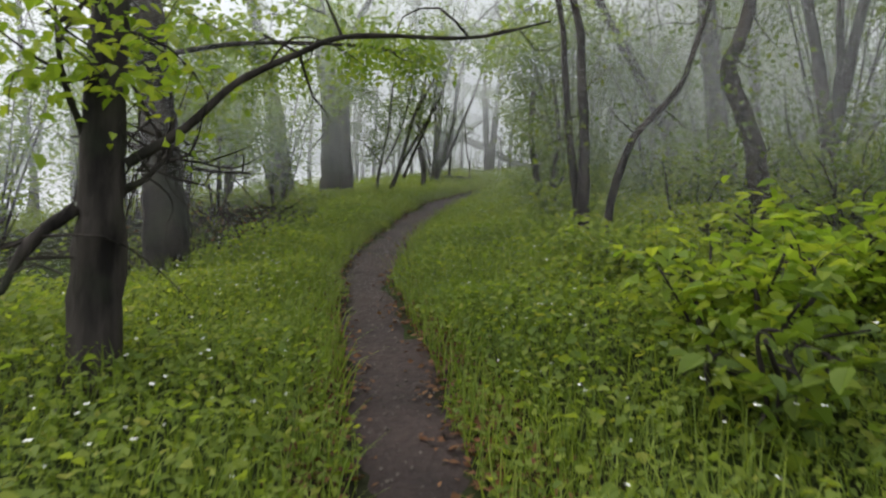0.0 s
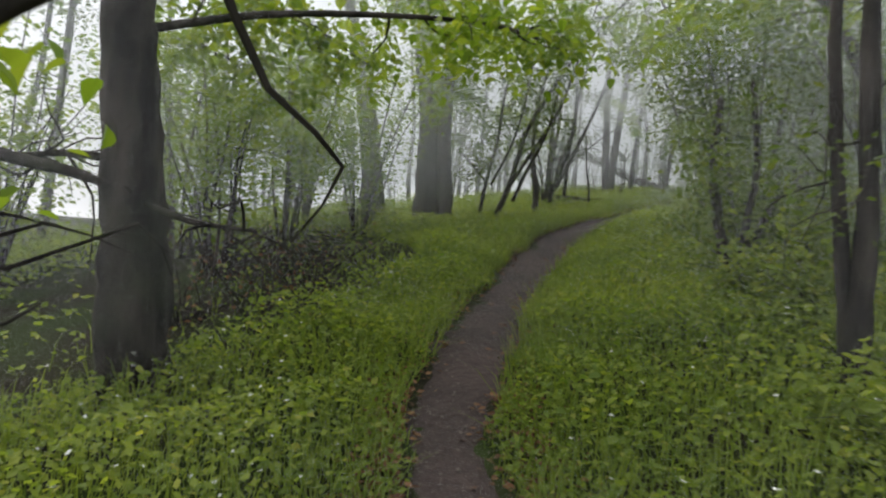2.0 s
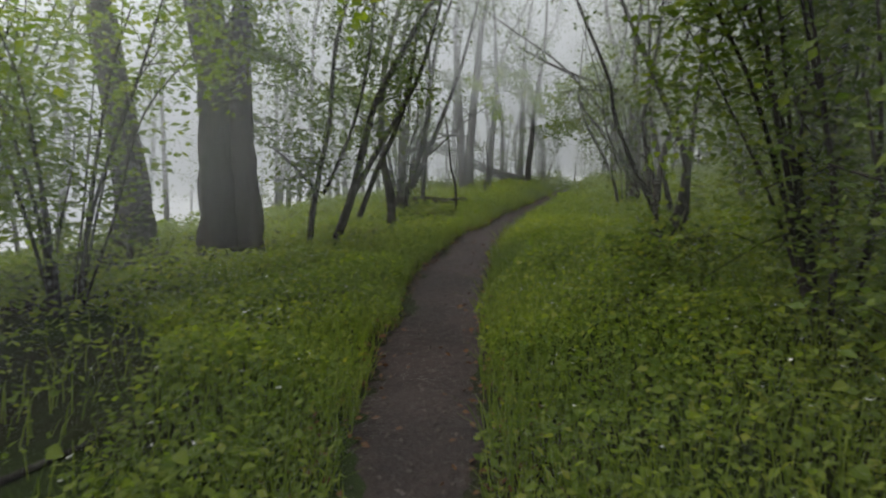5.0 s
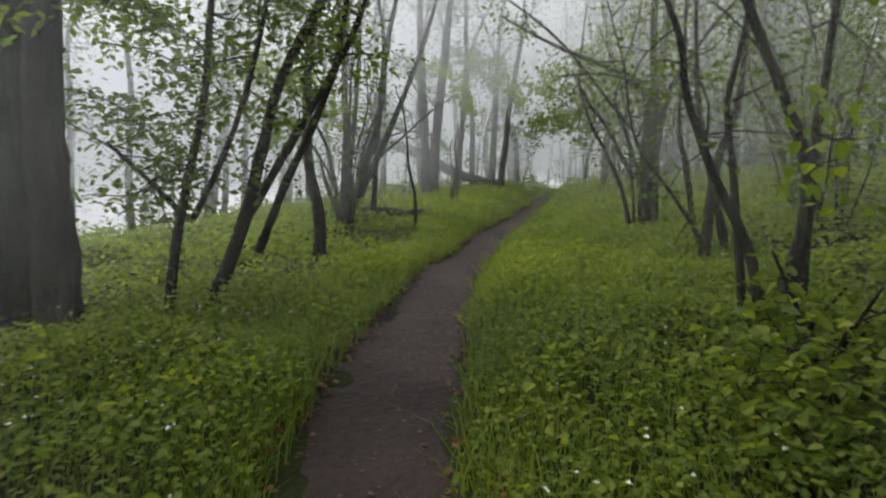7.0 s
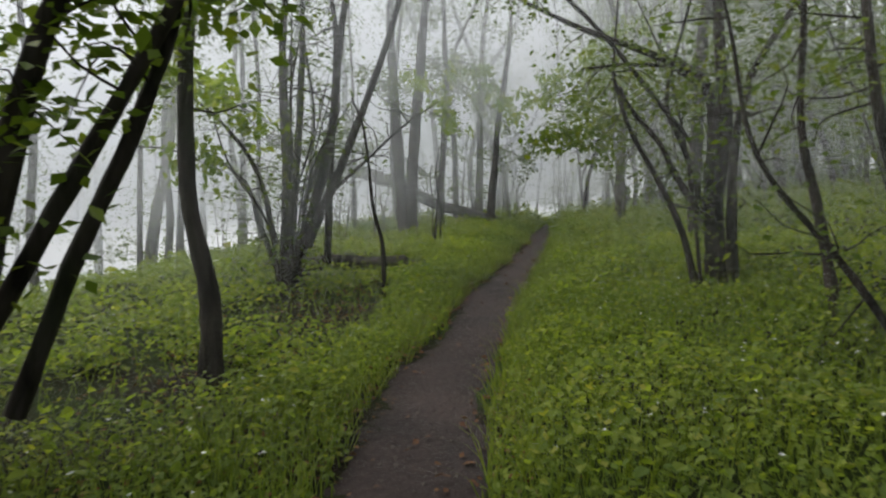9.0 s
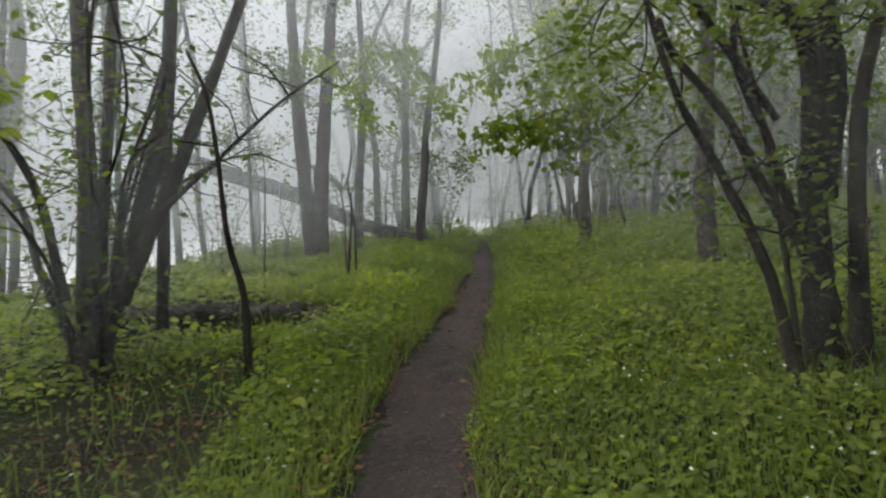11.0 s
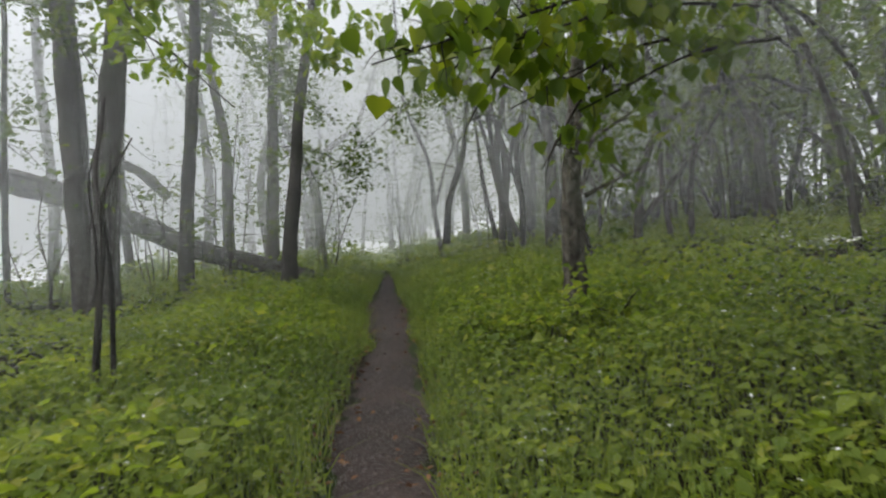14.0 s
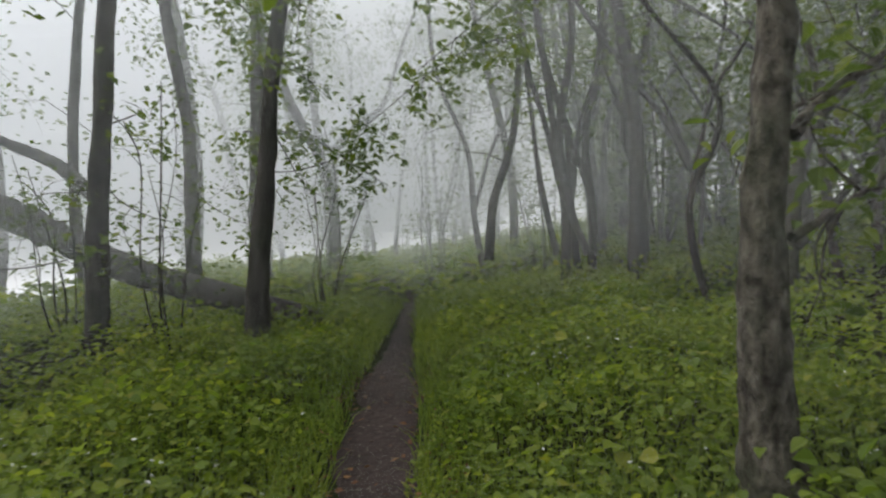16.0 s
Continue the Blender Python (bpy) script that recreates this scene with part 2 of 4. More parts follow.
PZ = land(PX, PY) + 0.014 - 0.02 * np.abs(cols[None]) ** 4 + rng.normal(0, 0.005, PX.shape)
i = (np.arange(len(ys) - 1)[:, None] * 9 + np.arange(8)[None]).ravel()
footpath = mesh_object("footpath", np.stack([PX, PY, PZ], -1).reshape(-1, 3), np.stack([i, i + 1, i + 10, i + 9], -1), DIRT, smooth=True)
tagged(footpath, "narrow trodden path of damp reddish brown earth", "path", kind="structure")


# ---- ground cover ----
def scatter(n, ulow, uhigh, ylow, yhigh, keep_off=0.27):
    y = rng.uniform(ylow, yhigh, n)
    u = rng.uniform(ulow, uhigh, n)
    x = path_x(np.clip(y, -8, 40)) + u
    edge = keep_off + np.interp(y, LEFT_Y, LEFT_MORE) * (u < 0) + 0.05 * np.sin(y * 1.9) + 0.05 * np.sin(y * 4.7 + 2 * np.sign(u))
    ok = np.abs(u) > edge * np.clip((33.5 - y) / 5, 0.0, 1)
    # bare dark patches under the thickets on the low side
    bare = ((u + 3.0) / 1.75) ** 2 + ((y - 8.8) / 3.6) ** 2 < 1
    bare |= ((u + 2.0) / 0.9) ** 2 + ((y - 19.0) / 2.6) ** 2 < 1
    bare |= ((x - 0.6) / 1.2) ** 2 + ((y - 22.8) / 0.85) ** 2 < 1
    ok &= ~(bare & (rng.random(n) < 0.9))
    return x[ok], y[ok], u[ok]


def cover(name, label, n, ulow, uhigh, ylow, yhigh, size, height, mat, tilt, width=0.65, keep_off=0.27, fine=False):
    x, y, u = scatter(n, ulow, uhigh, ylow, yhigh, keep_off)
    clump = 0.5 + 0.5 * np.sin(2.1 * x + 1.3 * np.sin(1.7 * y)) * np.sin(1.9 * y + np.sin(2.3 * x))
    h = height * rng.random(len(x)) ** 0.7 * (0.35 + 0.9 * clump) * np.clip((np.abs(u) - 0.1) / 0.55, 0.28, 1)
    v, f = leaves(np.stack([x, y, land(x, y) + 0.01 + h], -1), size, tilt, width, fine)
    ob = mesh_object(name, v, f, mat)
    return tagged(ob, label, "ground plants", kind="stuff")


cover("herbs", "low bright green woodland herbs beside the path", 205000, -2.6, 2.8, -1.5, 31, 0.042, 0.26, HERB, (-0.5, 0.8))
cover("herbs", "broad-leaved green herbs covering the slope", 80000, 2.8, 8.5, -1.5, 33, 0.07, 0.34, HERB, (-0.4, 0.7))
cover("herbs", "green herbs and seedlings on the falling bank", 66000, -7.5, -2.6, -1.5, 34, 0.068, 0.3, HERB, (-0.4, 0.7))
cover("herbs", "green herbs lower down the slope", 15000, -8, 8.5, -9, -1.5, 0.085, 0.3, HERB, (-0.4, 0.7))
cover("large_herbs", "broad pale green leaves of nettles and herbs", 25000, -2.9, 3.4, -1.5, 29, 0.05, 0.32, HERB, (-0.6, 0.3), 0.9, 0.5, True)
cover("large_herbs", "broad fresh green leaves crowding the top of the rise", 8000, -3.4, 3.6, 19, 30, 0.07, 0.36, HERB, (-0.5, 0.2), 0.9, 0.5, True)
cover("undergrowth", "green undergrowth fading into the fog", 28000, 8, 40, -6, 70, 0.24, 0.55, HERB, (-0.4, 0.7))
cover("undergrowth", "green undergrowth fading into the fog", 20000, -34, -7, -6, 70, 0.24, 0.5, HERB, (-0.4, 0.7))
cover("undergrowth", "green undergrowth over the top of the rise", 30000, -8, 9, 31, 62, 0.16, 0.5, HERB, (-0.4, 0.7))

# grass blades, one curved blade each
x, y, u = scatter(85000, -2.6, 3.0, -1.5, 32, 0.25)
h = rng.uniform(0.08, 0.3, len(x)) * np.clip((np.abs(u) - 0.1) / 0.5, 0.4, 1)
az = rng.uniform(0, 2 * np.pi, len(x))
lean = np.stack([np.cos(az), np.sin(az)], -1) * (h * rng.uniform(0.3, 1.0, len(x)))[:, None]
w = np.stack([-np.sin(az), np.cos(az)], -1) * 0.0035
z = land(x, y)
p = np.stack([x, y], -1)
v = np.stack([np.column_stack([p - w, z]), np.column_stack([p + w, z]), np.column_stack([p + lean * 0.4 - w * 0.7, z + h * 0.7]), np.column_stack([p + lean * 0.4 + w * 0.7, z + h * 0.7]), np.column_stack([p + lean, z + h])], 1)
k = np.arange(len(x))[:, None, None] * 5
tagged(mesh_object("grass", v.reshape(-1, 3), (k + np.array([(0, 1, 2), (1, 3, 2), (2, 3, 4)])[None]).reshape(-1, 3), GRASS),
       "fine fresh green grass along the path", "grass", kind="stuff")

# longer grass that leans in over the path
y = rng.uniform(-1.5, 31, 13000)
u = np.where(rng.random(13000) < 0.5, -1, 1) * (0.24 + np.abs(rng.normal(0, 0.3, 13000))) * np.clip((33.5 - y) / 6, 0.1, 1)
u = u - np.interp(y, LEFT_Y, LEFT_MORE) * (u < 0)
x, h = path_x(y) + u, rng.uniform(0.1, 0.27, 13000)
lean = rng.normal(0, 0.5, (13000, 2)) * h[:, None]
w = np.stack([np.full(13000, 0.003), rng.normal(0, 0.002, 13000)], -1)
z, p = land(x, y), np.stack([x, y], -1)
v = np.stack([np.column_stack([p - w, z]), np.column_stack([p + w, z]), np.column_stack([p + lean * 0.4 - w * 0.7, z + h * 0.7]), np.column_stack([p + lean * 0.4 + w * 0.7, z + h * 0.7]), np.column_stack([p + lean, z + h])], 1)
k = np.arange(13000)[:, None, None] * 5
tagged(mesh_object("grass", v.reshape(-1, 3), (k + np.array([(0, 1, 2), (1, 3, 2), (2, 3, 4)])[None]).reshape(-1, 3), GRASS),
       "long green grass leaning over the path edge", "grass", kind="stuff")

# dead leaves at the path's edges and under the thickets
y = rng.uniform(-1, 28, 5200)
u = np.where(rng.random(5200) < 0.5, rng.normal(0.36, 0.14, 5200), rng.normal(-0.34, 0.1, 5200) - np.interp(y, LEFT_Y, LEFT_MORE))
more_y, more_u = rng.uniform(14, 23, 1800), rng.normal(-1.6, 0.6, 1800)
edge_y, edge_u = rng.uniform(0.3, 6.5, 3400), np.where(rng.random(3400) < 0.62, rng.normal(0.36, 0.1, 3400), rng.normal(-0.33, 0.07, 3400))
y, u = np.concatenate([y, more_y, edge_y]), np.concatenate([u, more_u, edge_u])
x = path_x(y) + u
v, f = leaves(np.stack([x, y, land(x, y) + rng.uniform(0.02, 0.05, len(x))], -1), 0.045, (-0.35, 0.35), 0.6)
tagged(mesh_object("leaf_litter", v, f, LITTER), "brown dead leaves scattered at the path edge", "leaf litter", kind="stuff")

# pebbles and crumbs of earth on the path
y = rng.uniform(-1, 29, 1500)
x = path_x(y) + rng.normal(-0.05, 0.16, 1500)
r = rng.uniform(0.004, 0.013, 1500)[:, None]
c = np.stack([x, y, land(x, y) + 0.016], -1)
dirs = np.array([(1, 0, 0), (0, 1, 0), (-1, 0, 0), (0, -1, 0), (0, 0, 0.7), (0, 0, -0.7)])
v = np.stack([c + r * d * rng.uniform(0.7, 1.3, (1500, 1)) for d in dirs], 1)
tri = np.array([(0, 1, 4), (1, 2, 4), (2, 3, 4), (3, 0, 4), (1, 0, 5), (2, 1, 5), (3, 2, 5), (0, 3, 5)])
tagged(mesh_object("pebbles", v.reshape(-1, 3), (np.arange(1500)[:, None, None] * 6 + tri[None]).reshape(-1, 3), PEBBLE),
       "small stones and crumbs of earth on the path", "pebbles", kind="stuff")

# small white flowers standing just over the herbs
x, y, u = scatter(5200, -3.4, 4.0, -1, 27, 0.5)
pick = rng.random(len(x)) < np.where(u < 0, 0.75, 0.45)
x, y, u = x[pick], y[pick], u[pick]
at = np.stack([x, y, land(x, y) + rng.uniform(0.14, 0.33, len(x)) * np.clip(np.abs(u), 0.4, 1)], -1)
v, f = leaves(np.repeat(at, 4, 0), 0.0135, (-0.2, 0.6), 0.8)
tagged(mesh_object("wildflowers", v, f, WHITE), "tiny white wildflowers dotted through the herbs", "flowers", kind="stuff")


# ---- trees and shrubs ----
def thing(name, base, label, category, group=""):
    ob = new(name)
    ob.location = base
    ob.empty_display_size = 0.2
    return tagged(ob, label, category, group)


def rooted(stem):
    """The stem's points, with its foot set into the ground."""
    p = [list(q) for q in stem]
    foot = float(land(p[0][0], p[0][1])) - 0.06
    if p[0][2] > foot:
        p.insert(0, [p[0][0] - 0.2 * (p[1][0] - p[0][0]), p[0][1], foot])
    else:
        p[0][2] = foot
    return p


def grown(points, up, wander=0.12):
    """Carry a stem on upward for some metres, wavering."""
    p = [np.array(q, dtype=float) for q in points]
    d = p[-1] - p[-2]
    d = d / np.linalg.norm(d)
    for _ in range(max(1, int(up / 0.9))):
        d = d + rng.normal(0, wander, 3) + np.array([0, 0, 0.06])
        d /= np.linalg.norm(d)
        p.append(p[-1] + d * 0.9)
    return p


def twigs_from(line, n, length, start=0.3, thick=0.008, droop=-0.1, far=False):
    """Thin side twigs along a stem, and the places where leaves sit on them."""
    c = spline(line, 6)
    pieces, sites = [], []
    for _ in range(n):
        i = int(rng.uniform(start, 0.98) * (len(c) - 1))
        d = rng.normal(0, 1, 3)
        d[2] = rng.normal(0.15 + droop, 0.3)
        d /= np.linalg.norm(d)
        ln = length * rng.uniform(0.5, 1.25)
        pts = [c[i]]
        for _k in range(3):
            d = d + rng.normal(0, 0.45, 3) + np.array([0, 0, droop * 0.3])
            d /= np.linalg.norm(d)
            pts.append(pts[-1] + d * ln / 3)
        pieces.append(tube(pts, thick * rng.uniform(0.7, 1.3), thick * 0.25, 3 if far else 5, steps=1 if far else 2))
        sites.append(spline(pts, 4)[3:])
    return pieces, (np.vstack(sites) if sites else np.zeros((0, 3)))


def leaf_sites(sites, n, jitter):
    return sites[rng.integers(0, len(sites), n)] + rng.normal(0, jitter, (n, 3))


def twig_parts(pieces, mat, top, far=False):
    """Each twig is a part; those of far trees are one joined mesh."""
    if far:
        v, f = joined(pieces)
        tagged(mesh_object("brushwood", v, f, mat, top), kind="stuff")
        return
    return [mesh_object("twig", v, f, mat, top) for v, f in pieces]


def tree(name, label, stems, mat=None, up=(), twigs=10, twig_len=0.7, n_leaves=600, leaf=0.06, leaf_mat=None, jitter=0.12,
         flare=0.35, group="", fine=False, far=False, bare=(), category="tree", start=0.3, sides=10):
    """A tree of one or more stems: (radius at foot, radius at end, points). The first is the trunk; up: metres by which each stem goes on."""
    mat, leaf_mat = mat or BARK_DARK, leaf_mat or LEAF_GREEN
    first = rooted(stems[0][2])
    top = thing(name, first[0], label, category, group)
    pieces, sites = [], []
    for k, (r0, r1, pts) in enumerate(stems):
        foot = float(land(pts[0][0], pts[0][1]))
        pts = rooted(pts) if k == 0 or pts[0][2] < foot + 0.35 else pts
        extra = up[k] if k < len(up) else 0
        line = grown(pts, extra) if extra else pts
        tip = r1 * (0.35 if extra else 0.8)
        v, f = tube(line, r0, tip, sides if k == 0 else 8, flare if k == 0 else flare * 0.4 * (pts is not stems[k][2]))
        limb = mesh_object("trunk" if k == 0 else "limb", v, f, mat, top, smooth=True)
        share = max(1, int(twigs * (1.0 if extra else 0.6)))
        tw, si = twigs_from(line, share, twig_len, start, far=far)
        if far:
            pieces += tw
        else:
            twig_parts(tw, mat, limb)
        if k not in bare:
            sites.append(si)
    if far:
        twig_parts(pieces, mat, top, True)
    if n_leaves:
        v, f = leaves(leaf_sites(np.vstack(sites), n_leaves, jitter), leaf, fine=fine)
        tagged(mesh_object("crown", v, f, leaf_mat, top), kind="stuff")
    return top


def shrub(name, label, x, y, height, spread, stems, n_leaves, leaf, mat=None, leaf_mat=None, low=0.3, thick=0.018, jitter=0.09, group="", category="shrub", fine=False):
    """A many-stemmed bush that fans out from its foot."""
    mat, leaf_mat = mat or BARK_DARK, leaf_mat or LEAF_GREEN
    foot = np.array([x, y, float(land(x, y)) - 0.04])
    top = thing(name, tuple(foot), label, category, group)
    pieces, sites = [], []
    for k in range(stems):
        a = rng.uniform(0, 2 * np.pi)
        reach = spread * rng.uniform(0.25, 1.0)
        hh = height * rng.uniform(0.65, 1.05)
        d = np.array([np.cos(a), np.sin(a), 0])
        off = d * 0.08
        pts = [foot + off, foot + off + d * reach * 0.2 + [0, 0, hh * 0.35] + rng.normal(0, 0.04, 3),
               foot + d * reach * 0.6 + [0, 0, hh * 0.72] + rng.normal(0, 0.07, 3), foot + d * reach + [0, 0, hh] + rng.normal(0, 0.08, 3)]
        r = thick * rng.uniform(0.6, 1.3)
        v, f = tube(pts, r, r * 0.35, 6, steps=4)
        mesh_object("stem", v, f, mat, top, smooth=True)
        tw, si = twigs_from(pts, 5, 0.22 * height + 0.1, low, r * 0.35, far=True)
        pieces += tw
        sites.append(si)
        sites.append(spline(pts, 5)[int(low * 15):])
    twig_parts(pieces, mat, top, True)
    v, f = leaves(leaf_sites(np.vstack(sites), n_leaves, jitter), leaf, (-0.7, 0.5), 0.7, fine)
    tagged(mesh_object("crown", v, f, leaf_mat, top), kind="stuff")
    return top


def leaf_blade(width, fold, droop):
    """A broad heart-shaped leaf of unit length with a folded rib and a pointed, drooping tip."""
    outline = [(0.0, 0.0), (-0.06, 0.2), (0.1, 0.42), (0.34, 0.48), (0.6, 0.34), (0.82, 0.13), (1.0, 0.0), (0.82, -0.13), (0.6, -0.34), (0.34, -0.48), (0.1, -0.42), (-0.06, -0.2)]
    v = [(p, q * width, abs(q) * fold - droop * max(0, p) ** 2) for p, q in outline] + [(0.34, 0, -0.03 - droop * 0.1), (0.65, 0, -droop * 0.42)]
    f = [(0, 1, 12), (1, 2, 12), (2, 3, 12), (3, 4, 12), (4, 13, 12), (4, 5, 13), (5, 6, 13), (6, 7, 13), (7, 8, 13), (8, 12, 13), (8, 9, 12), (9, 10, 12), (10, 11, 12), (11, 0, 12)]
    me = bpy.data.meshes.new("leaf")
    me.from_pydata(v, [], f)
    me.polygons.foreach_set("use_smooth", [True] * len(f))
    me.materials.append(LEAF_SINGLE)
    return me


LEAF_BLADES = [leaf_blade(1.0, 0.25, 0.2), leaf_blade(0.85, 0.4, 0.3), leaf_blade(1.1, 0.15, 0.1)]


def spray(name, label, start, end, sag, n_twigs, n_leaves, leaf, leaf_mat, thick=0.012, twig_len=0.5, jitter=0.07, fine=True, tilt=(-1.3, -0.2), single=False):
    """A leafy bough that reaches in from outside the view."""
    a, b = np.array(start, dtype=float), np.array(end, dtype=float)
    mid = (a + b) / 2 + [0, 0, sag]
    top = thing(name, tuple(a), label, "branch")
    v, f = tube([a, (a + mid) / 2 + [0, 0, sag * 0.3], mid, (mid + b) / 2, b], thick, thick * 0.3, 7)
    bough = mesh_object("bough", v, f, BARK_DARK, top, smooth=True)
    tw, si = twigs_from([a, mid, b], n_twigs, twig_len, 0.15, thick * 0.35, -0.25)
    twig_obs = twig_parts(tw, BARK_DARK, top if single else bough)
    pick = rng.integers(0, len(si), n_leaves)
    at = si[pick] + rng.normal(0, jitter, (n_leaves, 3))
    if single:
        # every leaf a part of its own, on one of a few shared blades
        for i, p in zip(pick, at):
            if abs(p[0] - np.interp(p[1], WALK_Y, WALK_X)) < 0.22 and p[2] < np.interp(p[1], WALK_Y, WALK_Z) + 0.25:
                continue  # no leaf hangs in the way of the walk
            ahead, aside = 0.355 * (p[0] - 3.53) + 0.935 * (p[1] - 22.83), 0.935 * (p[0] - 3.53) - 0.355 * (p[1] - 22.83)
            if ahead > 0 and abs(aside) < 0.75 * ahead + 0.08 and p[2] < 5.25 + 0.55 * ahead:
                continue  # nor beyond the bough, where the view opens
            ob = new("leaf", LEAF_BLADES[int(rng.integers(len(LEAF_BLADES)))])
            ob.parent = twig_obs[int(i) * len(twig_obs) // len(si)]
            turn = Euler((rng.normal(0, 0.5), rng.uniform(0.3, 1.5), rng.uniform(0, 6.283)))
            ob.matrix_basis = Matrix.LocRotScale(Vector(p), turn, Vector((1, 1, 1)) * leaf * rng.uniform(0.75, 1.25))
        return top
    v, f = leaves(at, leaf, tilt, 0.85, fine, 0.25)
    tagged(mesh_object("foliage", v, f, leaf_mat, top), kind="stuff")
    return top


WALK_Y, WALK_X, WALK_Z = (np.array([row[k] for row in PATH]) for k in (2, 1, 3))
# y and coverage of each row of stand-in haze threads
HAZE_ROWS = [(4.6, 0.09), (6.8, 0.1), (9.0, 0.115), (11.2, 0.115), (13.4, 0.12), (15.6, 0.09), (17.8, 0.1), (20.0, 0.13), (22.2, 0.14),
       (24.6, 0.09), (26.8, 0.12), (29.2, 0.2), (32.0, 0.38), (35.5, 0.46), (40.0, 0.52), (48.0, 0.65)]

# -- first stretch --
A = [(0.13, 0.1, [(-1.59, 3.35, 0.64), (-1.57, 3.35, 1.17), (-1.57, 3.35, 1.61), (-1.56, 3.35, 2.14), (-1.56, 3.36, 2.42)]),
(0.027, 0.008, [(-1.46, 3.36, 1.61), (-1.21, 3.46, 1.82), (-0.98, 3.51, 2.06), (-0.67, 3.56, 2.24), (-0.39, 3.62, 2.36), (0.22, 3.82, 2.43), (0.70, 4.03, 2.61)]),
(0.035, 0.02, [(-1.67, 3.30, 1.38), (-1.76, 3.10, 1.21), (-1.81, 3.00, 0.99)]),
(0.02, 0.008, [(-1.64, 3.30, 1.74), (-1.63, 3.10, 1.99), (-1.61, 3.00, 2.28)]),]
A2 = [(0.017, 0.006, [(-1.48, 3.36, 1.49), (-1.43, 3.46, 1.54), (-1.35, 3.57, 1.68), (-1.36, 3.77, 1.85)]),
(0.014, 0.005, [(-1.52, 3.45, 1.47), (-1.48, 3.55, 1.54), (-1.42, 3.64, 1.66), (-1.41, 3.84, 1.81)]),
(0.014, 0.004, [(-1.53, 3.43, 2.09), (-1.51, 3.53, 2.02), (-1.46, 3.64, 1.85), (-1.43, 3.74, 1.77)]),]
B = [(0.2, 0.15, [(-2.41, 6.04, 0.92), (-2.47, 6.03, 1.62), (-2.52, 6.02, 2.17), (-2.60, 6.00, 2.89), (-2.64, 5.99, 3.26)]),
(0.035, 0.012, [(-2.99, 5.62, 2.12), (-2.63, 5.78, 2.05), (-2.45, 5.97, 1.96), (-2.02, 5.79, 1.86), (-1.57, 5.66, 1.83)]),
(0.03, 0.015, [(-2.61, 6.06, 2.17), (-2.79, 5.84, 2.17), (-3.13, 5.70, 2.10)]),]
C = [(0.065, 0.045, [(1.39, 6.30, 1.47), (1.39, 6.29, 1.92), (1.38, 6.28, 2.34), (1.33, 6.27, 2.97), (1.29, 6.26, 3.40)]),
(0.045, 0.035, [(1.37, 6.35, 1.49), (1.30, 6.33, 1.99), (1.25, 6.32, 2.34), (1.18, 6.30, 2.98), (1.14, 6.29, 3.41)]),]
V = [(0.045, 0.03, [(1.50, 5.79, 1.25), (1.50, 5.68, 1.68), (1.61, 5.56, 2.14), (1.72, 5.56, 2.31), (2.01, 5.56, 2.64), (2.12, 5.55, 2.96), (2.31, 5.53, 3.56)]),]
WAV = [(0.1, 0.06, [(2.82, 5.75, 1.38), (2.79, 5.75, 1.72), (2.71, 5.75, 2.25), (2.49, 5.75, 2.83), (2.56, 5.75, 3.07), (2.66, 5.75, 3.46)]),]
D = [(0.27, 0.2, [(-2.57, 15.17, 1.91), (-2.65, 15.18, 3.08), (-2.71, 15.20, 4.33), (-2.94, 15.22, 5.58)]),
(0.16, 0.11, [(-2.24, 14.98, 2.2), (-2.3, 14.99, 3.09), (-2.38, 15.00, 3.90), (-2.4, 15.02, 5.04), (-2.36, 15.03, 5.54)]),
(0.1, 0.06, [(-2.38, 15.11, 4.33), (-2.62, 15.11, 4.81), (-2.71, 15.13, 5.56)]),]
DL = [(0.22, 0.15, [(-4.01, 16.15, 2.17), (-4.15, 16.17, 3.55), (-4.50, 16.20, 5.38), (-4.58, 16.20, 5.84)]),]
F = [(0.06, 0.04, [(1.40, 8.70, 1.75), (1.27, 8.68, 2.20), (1.17, 8.66, 2.76), (1.18, 8.65, 3.33)]),
(0.05, 0.03, [(1.47, 8.70, 1.75), (1.49, 8.70, 2.28), (1.54, 8.70, 2.78), (1.44, 8.68, 3.50)]),
(0.04, 0.02, [(1.36, 8.69, 1.82), (1.07, 8.65, 2.46), (0.78, 8.62, 3.01), (0.49, 8.59, 3.45)]),
(0.04, 0.02, [(1.51, 8.70, 1.83), (1.67, 8.71, 2.41), (1.96, 8.74, 2.76)]),]
BG1 = [(0.15, 0.12, [(4.22, 9.77, 1.88), (4.03, 9.77, 3.38), (3.83, 9.77, 5.05)]),]
BG2 = [(0.1, 0.05, [(4.52, 7.77, 1.91), (4.62, 7.77, 2.78), (4.79, 7.78, 3.71), (4.91, 7.78, 4.31)]),
(0.08, 0.05, [(4.53, 7.77, 2.58), (4.40, 7.77, 3.50), (4.25, 7.77, 4.29)]),
(0.06, 0.04, [(4.62, 7.87, 2.66), (4.71, 7.87, 3.54), (4.70, 7.88, 4.34)]),]
BG3 = [(0.1, 0.08, [(3.85, 10.26, 2.33), (3.28, 10.26, 3.55), (2.63, 10.25, 4.68), (2.35, 10.25, 5.20)]),]
tree("tree", "dark-barked tree with a long limb over the path", A + A2, bare=(1, 2, 4, 5, 6), up=(5,), twigs=14, n_leaves=800, leaf=0.07, leaf_mat=LEAF_BRIGHT, fine=True, start=0.42, flare=0.25)
